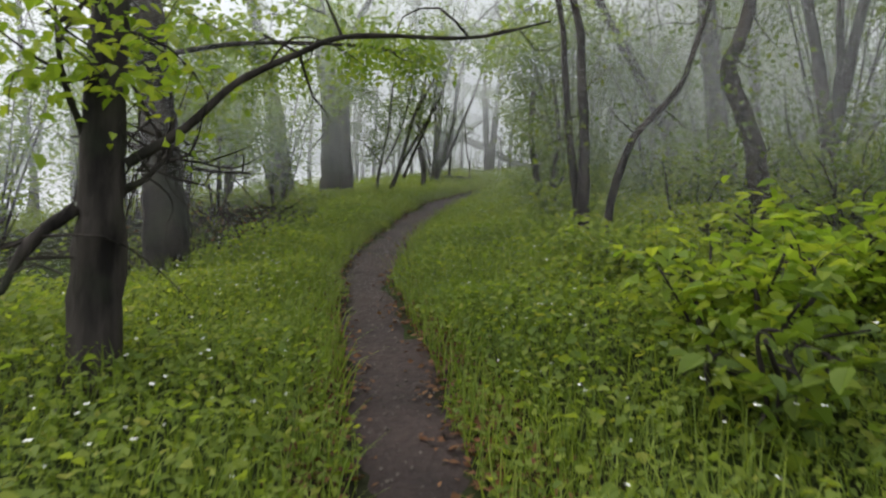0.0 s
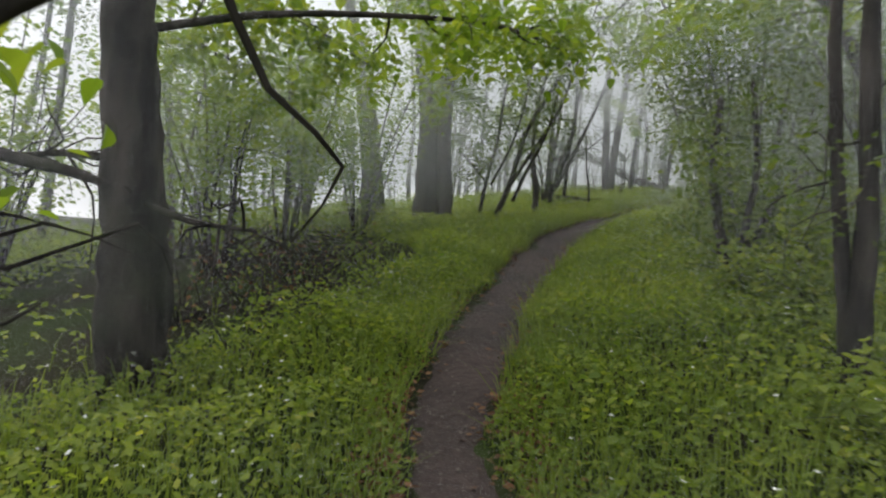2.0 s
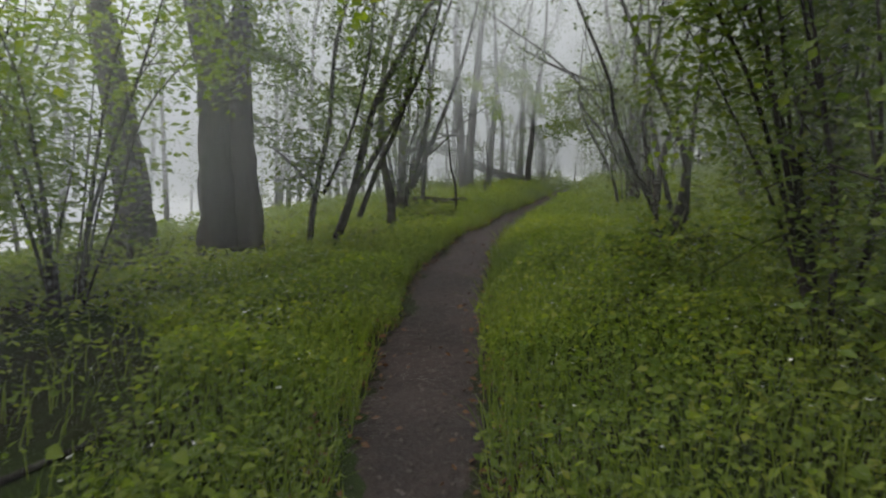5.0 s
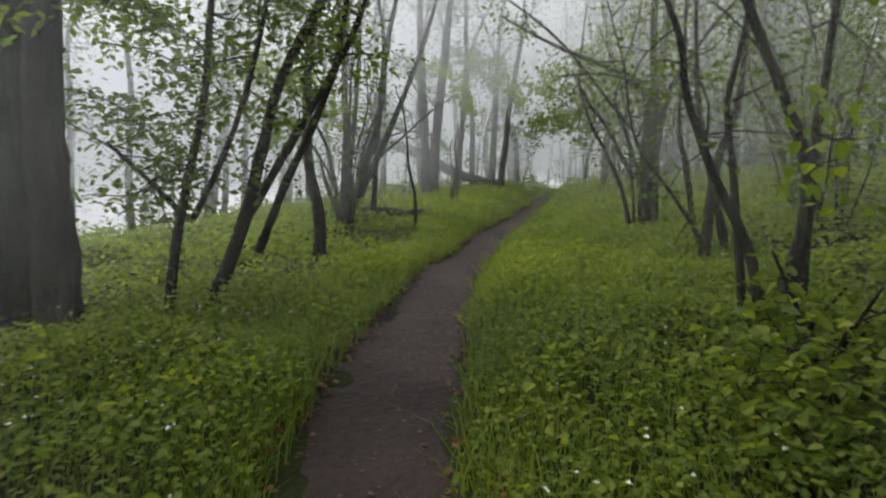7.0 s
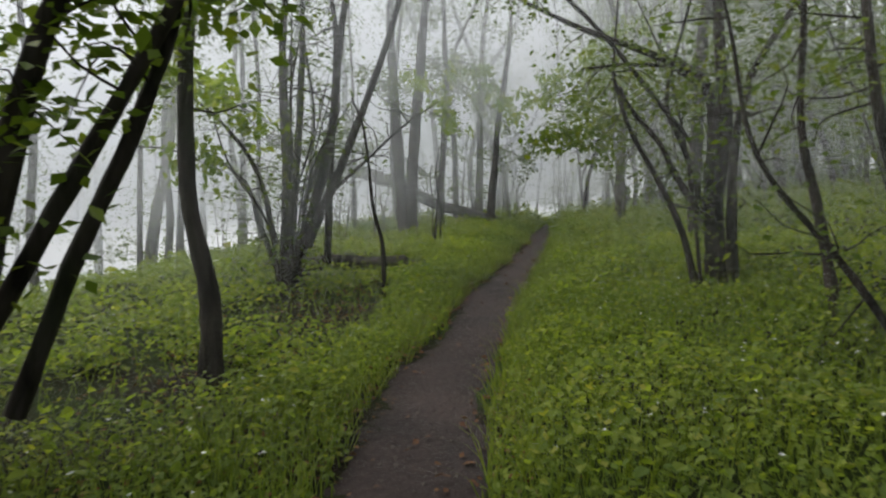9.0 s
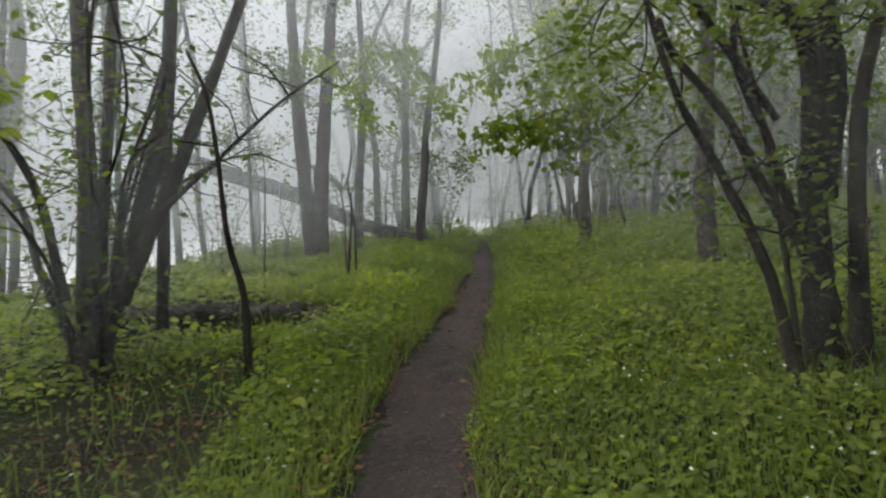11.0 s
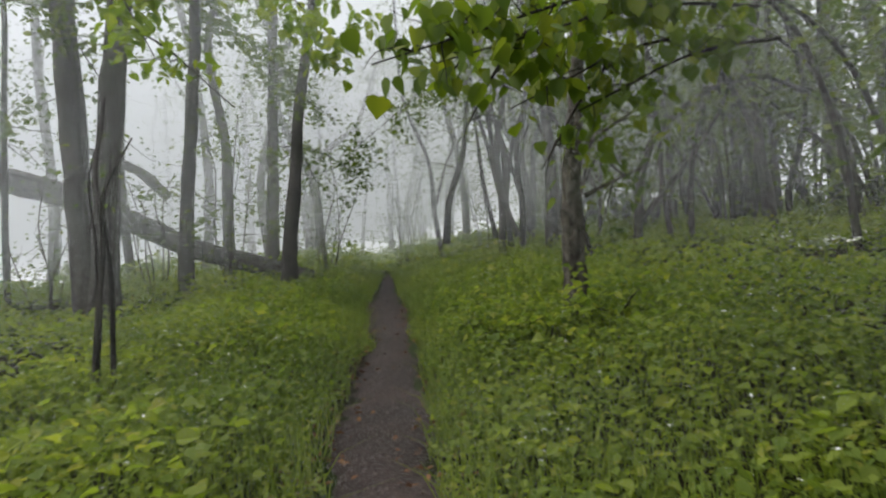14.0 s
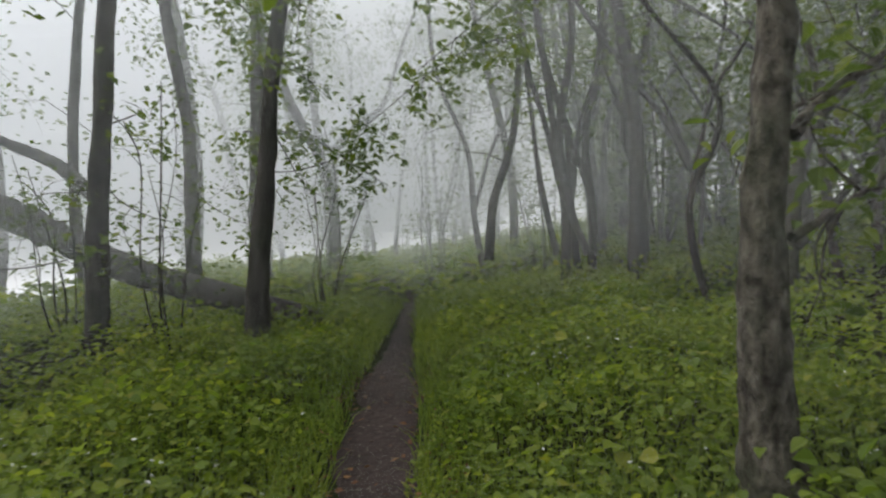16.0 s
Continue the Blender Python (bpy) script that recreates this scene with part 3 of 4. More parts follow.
tree("tree", "thick dark tree with broken dead branches", B + [(0.03, 0.01, [(-2.6, 6.0, 2.9), (-1.87, 6.5, 3.2), (-0.76, 6.9, 3.32), (-0.3, 7.2, 3.3)])], up=(6,), bare=(1, 2), start=0.5, twigs=16, n_leaves=2500, leaf=0.07, leaf_mat=LEAF_BRIGHT, fine=True)
tree("tree", "pair of slender dark stems beside the path", C, up=(4, 4), twigs=8, n_leaves=420)
tree("sapling", "thin bent stem curving over the undergrowth", V, up=(2.5,), twigs=6, n_leaves=150, flare=0.1)
tree("tree", "wavy dark tree on the upper side", WAV, up=(4,), twigs=9, n_leaves=380)
tree("tree", "massive twin-trunked tree at the bank edge", D + [(0.2, 0.12, [(-2.6, 14.95, 4.7), (-2.5, 14.9, 4.95), (-2.36, 14.88, 5.2)])], up=(5, 4, 2), twigs=20, n_leaves=5000, leaf=0.08, leaf_mat=LEAF_BRIGHT, twig_len=1.1)
tree("tree", "leaning grey tree on the low bank", DL, up=(5,), twigs=14, n_leaves=800, leaf=0.08)
tree("thicket", "fan of dark stems with green leaves", F[:2] + F[3:], up=(0, 0, 0), twigs=14, n_leaves=3000, leaf=0.06, flare=0.1, twig_len=0.6, category="shrub")
tree("tree", "stout tree dimmed by fog", BG1, up=(5,), twigs=9, n_leaves=500, leaf=0.08)
tree("tree", "forked dark tree on the upper slope", BG2, up=(3, 3, 3), twigs=8, n_leaves=600, leaf=0.07)
tree("tree", "leaning tree on the upper slope", BG3, up=(3,), twigs=8, n_leaves=300, leaf=0.07)

# -- second stretch --
I1 = [(0.044, 0.032, [(-1.61, 15.41, 2.82), (-1.51, 15.37, 3.41), (-1.37, 15.32, 4.14), (-1.29, 15.27, 5.06)]),
(0.028, 0.02, [(-1.46, 15.37, 3.18), (-1.28, 15.33, 3.53), (-1.03, 15.17, 4.15), (-0.86, 15.11, 4.97)]),
(0.024, 0.016, [(-1.56, 15.39, 3.23), (-1.72, 15.30, 3.42), (-1.91, 15.22, 3.61), (-2.04, 15.23, 3.73)]),]
I3 = [(0.068, 0.048, [(-1.39, 15.69, 2.45), (-1.15, 15.64, 3.07), (-0.97, 15.58, 3.77), (-0.82, 15.54, 4.35), (-0.42, 15.45, 5.10)]),
(0.04, 0.028, [(-1.10, 15.72, 3.22), (-0.77, 15.65, 3.80), (-0.57, 15.61, 4.15), (-0.29, 15.55, 4.65), (-0.12, 15.50, 5.12)]),
(0.04, 0.024, [(-1.03, 15.82, 2.92), (-0.81, 15.77, 3.49), (-0.56, 15.71, 4.04), (-0.39, 15.67, 4.53), (-0.29, 15.63, 5.18)]),]
I6 = [(0.064, 0.048, [(-0.63, 17.47, 3.34), (-0.76, 17.46, 4.06), (-0.75, 17.42, 5.13), (-0.59, 17.36, 5.97)]),]
J = [(0.17, 0.11, [(-0.41, 21.16, 3.42), (-0.40, 21.14, 3.76), (-0.41, 21.12, 4.11)]),
(0.05, 0.02, [(-0.55, 21.18, 3.57), (-0.77, 21.20, 4.13), (-0.92, 21.20, 4.63), (-1.46, 21.29, 5.07)]),
(0.04, 0.015, [(-0.56, 21.07, 3.87), (-0.77, 21.06, 4.75), (-1.18, 21.11, 5.35), (-1.59, 21.18, 5.71)]),
(0.075, 0.05, [(-0.45, 21.15, 3.76), (-0.42, 21.10, 4.60), (-0.44, 21.06, 5.34), (-0.46, 21.01, 6.33)]),
(0.05, 0.03, [(-0.38, 21.23, 3.96), (-0.29, 21.14, 5.11), (-0.22, 21.06, 6.37)]),
(0.075, 0.04, [(-0.30, 21.12, 3.71), (-0.09, 21.04, 4.34), (0.14, 20.94, 5.31), (0.23, 20.86, 6.30)]),
(0.065, 0.035, [(-0.19, 20.99, 3.85), (0.07, 20.90, 4.42), (0.39, 20.79, 5.18), (0.78, 20.65, 6.22)]),
(0.025, 0.008, [(0.09, 20.79, 4.45), (0.52, 20.68, 4.83), (0.95, 20.57, 5.22), (1.38, 20.46, 5.51)]),
(0.05, 0.04, [(0.05, 21.26, 3.64), (0.09, 21.19, 4.61), (0.19, 21.07, 6.39)]),
(0.022, 0.008, [(-0.54, 22.85, 4.72), (-0.03, 22.44, 4.91), (0.47, 22.04, 5.10), (0.84, 21.79, 5.13)]),]
K = [(0.115, 0.086, [(3.82, 18.85, 3.18), (3.82, 18.82, 3.63), (3.80, 18.80, 4.07), (3.79, 18.78, 4.48)]),
(0.079, 0.036, [(3.81, 18.78, 4.37), (3.80, 18.74, 5.11), (3.56, 18.78, 5.42), (3.31, 18.82, 5.54)]),
(0.072, 0.058, [(3.82, 18.74, 4.25), (3.90, 18.68, 4.90), (3.86, 18.66, 5.45)]),
(0.04, 0.022, [(3.56, 18.79, 3.46), (3.43, 18.79, 3.93), (3.20, 18.81, 4.42), (2.99, 18.83, 4.82), (2.85, 18.83, 5.30), (2.84, 18.82, 5.48)]),
(0.036, 0.022, [(3.63, 18.74, 4.00), (3.41, 18.76, 4.37), (3.25, 18.78, 4.70), (2.98, 18.82, 5.04), (2.90, 18.82, 5.23)]),
(0.032, 0.022, [(3.74, 18.82, 3.93), (3.56, 18.82, 4.57), (3.38, 18.83, 5.06), (3.45, 18.79, 5.50)]),
(0.054, 0.036, [(3.88, 18.64, 2.99), (3.86, 18.60, 3.80), (3.89, 18.55, 4.61), (4.00, 18.50, 5.10), (4.09, 18.46, 5.37)]),
(0.029, 0.014, [(3.80, 18.74, 5.15), (3.45, 18.80, 5.42), (3.01, 18.89, 5.48), (2.58, 18.98, 5.45)]),]
L = [(0.041, 0.022, [(2.27, 13.83, 2.56), (2.17, 13.83, 3.00), (1.96, 13.84, 3.42), (1.78, 13.85, 3.91), (1.71, 13.85, 4.32)]),
(0.056, 0.034, [(2.35, 13.82, 2.50), (2.49, 13.78, 3.05), (2.52, 13.76, 3.44), (2.39, 13.76, 3.83), (2.20, 13.77, 4.27)]),
(0.038, 0.03, [(2.56, 13.89, 2.50), (2.60, 13.85, 3.40), (2.69, 13.80, 4.27)]),
(0.034, 0.022, [(2.32, 14.12, 2.66), (2.24, 14.10, 3.47), (2.19, 14.09, 3.94), (2.28, 14.06, 4.39)]),]
U = [(0.03, 0.012, [(0.70, 20.37, 3.57), (0.68, 20.36, 3.88), (0.59, 20.36, 4.24), (0.54, 20.34, 4.77), (0.48, 20.33, 5.19), (0.36, 20.34, 5.49)]),]
R = [(0.11, 0.1, [(5.20, 21.49, 3.88), (5.20, 21.49, 4.69), (5.26, 21.47, 5.39), (5.31, 21.45, 6.10)]),]
tree("thicket", "slender leaning dark stems on the bank", I1, up=(3, 3, 0), twigs=20, n_leaves=3000, leaf=0.072, twig_len=0.6, flare=0.1, category="shrub")
tree("thicket", "crooked leaning stems on the bank", I3, up=(3, 3, 3), twigs=18, n_leaves=2400, leaf=0.072, twig_len=0.6, flare=0.2, category="shrub")
tree("tree", "single bent stem beside the rise", I6, up=(4,), twigs=8, n_leaves=260)
shoots = random.Random(21)
for x_, y_, n_, low_, high_, into in ((-0.41, 21.15, 11, 2.0, 3.4, J), (3.8, 18.82, 2, 1.6, 3.0, K)):
    for _ in range(n_):
        a_, reach_, h_ = shoots.uniform(0, 6.283), shoots.uniform(0.3, 1.2), shoots.uniform(low_, high_)
        z_, dx_, dy_ = float(land(x_, y_)), math.cos(a_), math.sin(a_)
        into.append((shoots.uniform(0.018, 0.034), 0.009, [(x_ + 0.12 * dx_, y_ + 0.12 * dy_, z_ + 0.1), (x_ + 0.3 * reach_ * dx_, y_ + 0.3 * reach_ * dy_, z_ + 0.4 * h_),
                     (x_ + reach_ * 0.6 * dx_ + shoots.gauss(0, 0.1), y_ + reach_ * 0.6 * dy_, z_ + 0.72 * h_), (x_ + reach_ * dx_, y_ + reach_ * dy_, z_ + h_)]))
tree("coppiced_tree", "many-stemmed coppiced tree fanning from one stool", J, up=(0, 0, 0, 3, 3, 3, 3, 0, 3), twigs=14, n_leaves=1700, leaf=0.075, leaf_mat=LEAF_GREEN, twig_len=0.7, flare=0.5, bare=(5, 6, 7, 8, 9))
tree("coppiced_tree", "twisted many-stemmed tree with dark wet bark", K + [(0.025, 0.01, [(3.6, 18.8, 4.7), (2.5, 18.6, 5.8), (1.5, 18.4, 6.4), (0.5, 18.2, 7.0)])], up=(0, 2, 4, 1, 0, 2, 3, 0), twigs=9, n_leaves=3600, leaf=0.065, flare=0.3)
tree("thicket", "dark crooked stems crossing one another", L, up=(3, 3, 3, 2), twigs=8, n_leaves=420, leaf=0.06, flare=0.2, category="shrub")
M = [(0.05, 0.03, [(3.07, 15.96, 2.7), (3.2, 15.94, 3.78), (3.4, 15.91, 4.4), (3.5, 15.9, 5.23)]),
(0.04, 0.025, [(3.585, 17.0, 2.9), (3.49, 17.02, 3.81), (3.39, 17.03, 4.43), (3.44, 17.02, 5.2)]),
(0.045, 0.025, [(3.43, 16.1, 2.7), (3.3, 16.1, 3.5), (3.13, 16.1, 4.24), (3.08, 16.1, 4.8)]),
(0.03, 0.015, [(3.25, 16.0, 2.8), (3.0, 16.2, 3.4), (2.6, 16.4, 4.1), (2.45, 16.4, 4.9)])]
tree("thicket", "crooked dark stems with leafy shoots below the coppice", M, up=(2.5, 2.5, 2, 1), twigs=16, n_leaves=1300, leaf=0.065, flare=0.2, category="shrub", twig_len=0.6)
tree("sapling", "thin bent stem on the low side", U, twigs=4, n_leaves=20, flare=0.1, twig_len=0.4)
tree("tree", "straight grey-brown trunk in the herbs", R, BARK_GREY, up=(6,), twigs=9, n_leaves=500, leaf=0.08)

# -- last stretch --
Q = [(0.075, 0.04, [(8.22, 26.91, 4.77), (8.36, 26.79, 6.17), (8.93, 26.54, 6.88), (9.89, 26.16, 7.29), (10.95, 25.78, 6.84)]),
(0.04, 0.02, [(8.22, 26.77, 5.37), (8.78, 26.53, 6.03), (9.30, 26.30, 6.78), (9.50, 26.20, 7.34)]),
(0.09, 0.06, [(10.50, 26.59, 4.66), (10.36, 26.56, 6.24), (10.27, 26.53, 7.64), (10.44, 26.43, 8.56)]),
(0.035, 0.015, [(10.06, 26.31, 7.35), (10.81, 26.03, 7.14), (11.72, 25.71, 6.72)]),
(0.06, 0.04, [(11.11, 26.68, 4.65), (11.02, 26.66, 5.80), (11.34, 26.47, 7.11), (11.05, 26.51, 8.65)]),]
tree("tree", "dark arching tree with long drooping limbs", Q, up=(0, 0, 3, 0, 3), twigs=12, n_leaves=700, leaf=0.085, twig_len=1.0, flare=0.2)
P = [(0.11, 0.08, [(8.38, 29.10, 5.44), (8.40, 29.01, 6.78), (8.32, 28.98, 7.66), (8.21, 28.98, 8.46)]),
(0.05, 0.03, [(9.11, 28.78, 6.15), (8.75, 28.86, 6.97), (8.38, 28.97, 7.52), (7.77, 29.14, 8.48)]),
(0.055, 0.035, [(8.07, 29.65, 5.48), (7.82, 29.69, 6.27), (7.68, 29.69, 7.26), (7.50, 29.66, 8.68)]),
(0.075, 0.05, [(7.34, 31.00, 5.50), (7.41, 30.92, 6.29), (7.67, 30.77, 7.15), (7.76, 30.69, 7.94)]),
(0.045, 0.03, [(7.97, 30.22, 5.52), (7.78, 30.23, 6.50), (7.69, 30.21, 7.41)]),]
tree("tree", "dark leaning trees crossing in the fog", P, up=(4, 2, 3, 2, 2), twigs=10, n_leaves=900, leaf=0.085, twig_len=0.9, flare=0.15)
S = [(0.105, 0.085, [(5.55, 24.72, 4.56), (5.54, 24.70, 4.90), (5.54, 24.67, 5.34), (5.58, 24.63, 5.77), (5.61, 24.59, 6.20)]),]
SB = [(0.022, 0.012, [(5.69, 24.67, 5.29), (5.95, 24.67, 5.40), (6.44, 24.79, 5.58)]),
(0.03, 0.015, [(5.70, 24.64, 5.69), (5.89, 24.67, 5.84), (6.35, 24.69, 6.10)]),]
T1 = [(0.155, 0.13, [(1.67, 27.99, 4.78), (1.58, 27.97, 6.01), (1.47, 27.93, 7.71), (1.45, 27.91, 8.32)]),]
T2 = [(0.145, 0.12, [(1.84, 27.88, 5.01), (1.89, 27.77, 6.29), (2.03, 27.59, 7.93), (2.10, 27.51, 8.75)]),]
T3 = [(0.1, 0.085, [(2.71, 29.10, 5.08), (2.73, 28.98, 5.99), (2.79, 28.87, 6.82), (2.86, 28.68, 8.19)]),]
T4 = [(0.11, 0.09, [(4.26, 31.59, 5.41), (4.27, 31.43, 6.78), (4.29, 31.24, 8.40), (4.31, 31.09, 9.61)]),]
T5 = [(0.1, 0.075, [(4.06, 29.21, 5.30), (4.15, 29.06, 6.32), (4.21, 28.94, 7.23), (4.37, 28.74, 8.43)]),]
T6 = [(0.09, 0.07, [(3.48, 31.13, 5.41), (3.46, 31.04, 6.31), (3.43, 30.94, 7.28), (3.22, 30.87, 8.55), (3.29, 30.76, 9.30)]),]
Y = [(0.2, 0.15, [(6.36, 36.98, 5.89), (6.31, 36.85, 7.21), (6.36, 36.71, 8.26)]),
(0.1, 0.04, [(6.36, 36.72, 8.19), (5.97, 36.84, 8.41), (5.60, 36.94, 8.76), (5.47, 36.94, 9.09)]),
(0.1, 0.04, [(6.36, 36.71, 8.26), (6.84, 36.47, 8.76), (7.34, 36.25, 9.14), (7.59, 36.08, 9.78)]),]
ST = [(0.025, 0.012, [(1.93, 24.78, 4.12), (1.97, 24.70, 4.69), (1.99, 24.66, 4.98), (1.95, 24.64, 5.34), (1.99, 24.60, 5.63), (2.01, 24.57, 5.82)]),
(0.02, 0.006, [(2.03, 24.73, 4.23), (2.03, 24.68, 4.68), (2.00, 24.66, 4.98), (1.99, 24.64, 5.20), (2.07, 24.59, 5.39), (2.16, 24.53, 5.56)]),]
S2 = [(0.016, 0.006, [(0.81, 24.60, 4.06), (0.84, 24.55, 4.93), (0.84, 24.52, 5.62), (0.69, 24.55, 6.23)]),]
S3 = [(0.016, 0.006, [(1.93, 25.02, 4.47), (1.93, 25.00, 4.94), (1.89, 24.99, 5.32), (1.93, 24.97, 5.58)]),]
LOG = [(0.14, 0.19, [(5.33, 29.79, 4.61), (3.92, 30.25, 5.12), (2.95, 30.58, 5.43), (2.43, 30.74, 5.70), (1.98, 30.88, 5.96), (1.53, 31.02, 6.18), (0.82, 31.25, 6.45), (-0.34, 31.63, 6.92), (-1.76, 32.08, 7.53)]),
(0.08, 0.04, [(2.55, 30.42, 6.21), (2.14, 30.53, 6.62), (1.70, 30.66, 6.84), (1.51, 30.72, 6.93)]),]
tree("tree", "mottled grey-brown trunk with rough bark beside the path", S + SB, BARK_MOTTLED, up=(5,), twigs=12, n_leaves=350, leaf=0.09, fine=True, start=0.5)
for stems_, text in ((T1, "tall straight grey tree at the slope edge"), (T2, "tall straight grey tree beside its twin"), (T3, "slim tall dark tree before the fallen log"),
                     (T4, "slim tall tree in the fog"), (T5, "slim tree leaning slightly in the fog"), (T6, "thin wavering tree in the fog")):
    tree("tree", text, stems_, BARK_GREY, up=(5,), twigs=16, n_leaves=700, leaf=0.085, twig_len=1.0, start=0.15)
tree("tree", "forked bare tree far in the fog", Y, BARK_GREY, up=(0, 1, 2), twigs=8, n_leaves=200, leaf=0.1)
tree("sapling", "leafless dark forked sapling", ST, twigs=3, n_leaves=0, flare=0.05, twig_len=0.2)
tree("sapling", "thin leafless sapling among the herbs", S2, twigs=4, n_leaves=10, flare=0.05, twig_len=0.3)
tree("sapling", "thin sapling with a few leaves", S3, twigs=4, n_leaves=30, flare=0.05, twig_len=0.3)


def log(name, label, stems_, mat):
    top = thing(name, stems_[0][2][0], label, "log")
    for k, (r0, r1, pts) in enumerate(stems_):
        v, f = tube(pts, r0, r1, 12, rough=0.1)
        mesh_object("trunk" if k == 0 else "broken_limb", v, f, mat, top, smooth=True)


log("fallen_tree", "fallen grey tree leaning down among the trunks", LOG, BARK_GREY)
LOGD = [(0.12, 0.1, [(x_, y_, float(land(x_, y_)) + 0.12) for x_, y_ in ((-0.9, 22.95), (-0.1, 22.75), (0.6, 22.7), (1.15, 22.5))])]
log("fallen_log", "rotten dark log lying in the herbs", LOGD, BARK_DARK)

# leafy boughs
HANG = [((5.19, 22.53, 6.07), (3.05, 22.56, 5.4), 0.1, 28, 150), ((5.27, 22.53, 5.95), (3.4, 22.72, 5.5), 0.1, 24, 130), ((5.10, 22.62, 5.8), (3.95, 23.0, 5.42), 0.1, 14, 60),
        ((5.19, 22.36, 5.69), (4.25, 22.85, 5.38), 0.08, 14, 60),
        ((4.6, 22.9, 5.75), (4.15, 23.05, 5.12), 0.05, 10, 40), ((3.95, 22.8, 5.75), (3.7, 23.05, 5.3), 0.05, 10, 36)]
for a_, b_, sag_, tw_, n_ in HANG:
    spray("leafy_branch", "hanging branch with broad heart-shaped green leaves", a_, b_, sag_, tw_, n_, 0.09, LEAF_BRIGHT, twig_len=0.3, single=True)
spray("leafy_branch", "bright green leafy branch tip hanging in the fog", (2.6, 27.0, 8.3), (3.85, 25.3, 6.55), 0.3, 22, 420, 0.1, LEAF_BRIGHT, twig_len=0.4)
spray("leafy_branch", "bright green leafy branch hanging in the fog", (1.5, 25.6, 7.6), (2.3, 24.2, 5.95), 0.3, 18, 280, 0.085, LEAF_BRIGHT, twig_len=0.35)
spray("leafy_branch", "small green leafy twig beside the tall trees", (2.0, 25.5, 6.7), (2.8, 24.7, 5.85), 0.1, 10, 60, 0.08, LEAF_BRIGHT, twig_len=0.3)
spray("leafy_branch", "bough with large fresh green leaves over the coppice", (-2.3, 21.0, 6.0), (-0.45, 19.6, 5.0), 0.15, 26, 460, 0.095, LEAF_BRIGHT, twig_len=0.5, tilt=(-0.9, 0.2))
spray("leafy_branch", "bough with large fresh green leaves over the coppice", (-2.2, 20.9, 5.0), (-0.95, 20.3, 4.6), 0.1, 14, 150, 0.095, LEAF_BRIGHT, twig_len=0.35)
spray("leafy_branch", "sprig of pale green leaves reaching from the thicket", (2.6, 13.6, 3.9), (1.8, 12.7, 3.25), 0.05, 10, 60, 0.075, LEAF_BRIGHT, twig_len=0.3)
for a_, b_, n_ in (((5.8, 23.0, 7.9), (3.4, 23.4, 6.35), 420), ((5.9, 23.0, 7.5), (3.9, 23.2, 6.2), 340), ((5.9, 23.4, 7.2), (4.6, 23.5, 6.2), 200)):
    spray("leafy_branch", "high branch with broad green leaves", a_, b_, 0.1, 16, n_, 0.105, LEAF_BRIGHT, twig_len=0.5)
for a_, b_, n_ in (((-3.2, 16.0, 5.4), (-1.4, 15.8, 4.6), 320), ((-2.8, 17.0, 5.0), (-1.2, 16.8, 4.3), 300), ((-3.0, 16.5, 4.4), (-1.8, 16.2, 3.8), 240), ((-1.7, 17.6, 5.9), (-0.2, 17.2, 5.1), 300), ((-3.6, 17.6, 5.8), (-2.0, 17.4, 5.2), 320)):
    spray("leafy_branch", "bough of small green leaves over the leaning stems", a_, b_, 0.15, 24, n_, 0.075, LEAF_GREEN, twig_len=0.55, tilt=(-0.9, 0.2))
CANOPY = [((2.6, 9.8, 4.6), (1.0, 10.6, 4.0), 0.2, 16, 130), ((1.6, 11.0, 5.0), (0.2, 11.6, 4.4), 0.2, 16, 140), ((-2.3, 2.9, 2.5), (-1.4, 3.9, 2.25), 0.1, 12, 50), ((-2.7, 6.4, 3.9), (-0.2, 8.6, 3.6), 0.15, 20, 170),
          ((-3.4, 8.0, 3.9), (-1.8, 8.9, 3.4), 0.2, 20, 240), ((-4.2, 8.4, 3.6), (-2.6, 8.2, 3.0), 0.2, 20, 240), ((-2.6, 9.6, 4.6), (-0.4, 11.2, 4.2), 0.2, 18, 200),
          ((-3.6, 6.6, 3.6), (-1.9, 7.2, 3.3), 0.2, 16, 160), ((-4.4, 9.6, 3.4), (-3.0, 10.4, 2.8), 0.2, 20, 240),
          ((2.8, 11.5, 5.3), (0.6, 11.8, 4.4), 0.2, 20, 200), ((2.2, 9.4, 4.8), (0.6, 10.2, 4.15), 0.2, 18, 150), ((0.8, 12.5, 5.5), (-1.2, 13.0, 4.9), 0.2, 20, 200), ((2.4, 8.2, 4.8), (0.5, 8.8, 4.05), 0.2, 16, 130)]
for a_, b_, sag_, tw_, n_ in CANOPY:
    spray("leafy_branch", "overhanging branch with fresh green leaves", a_, b_, sag_, tw_ + 8, n_ * 3, 0.08, LEAF_BRIGHT, twig_len=0.55, tilt=(-0.9, 0.2))

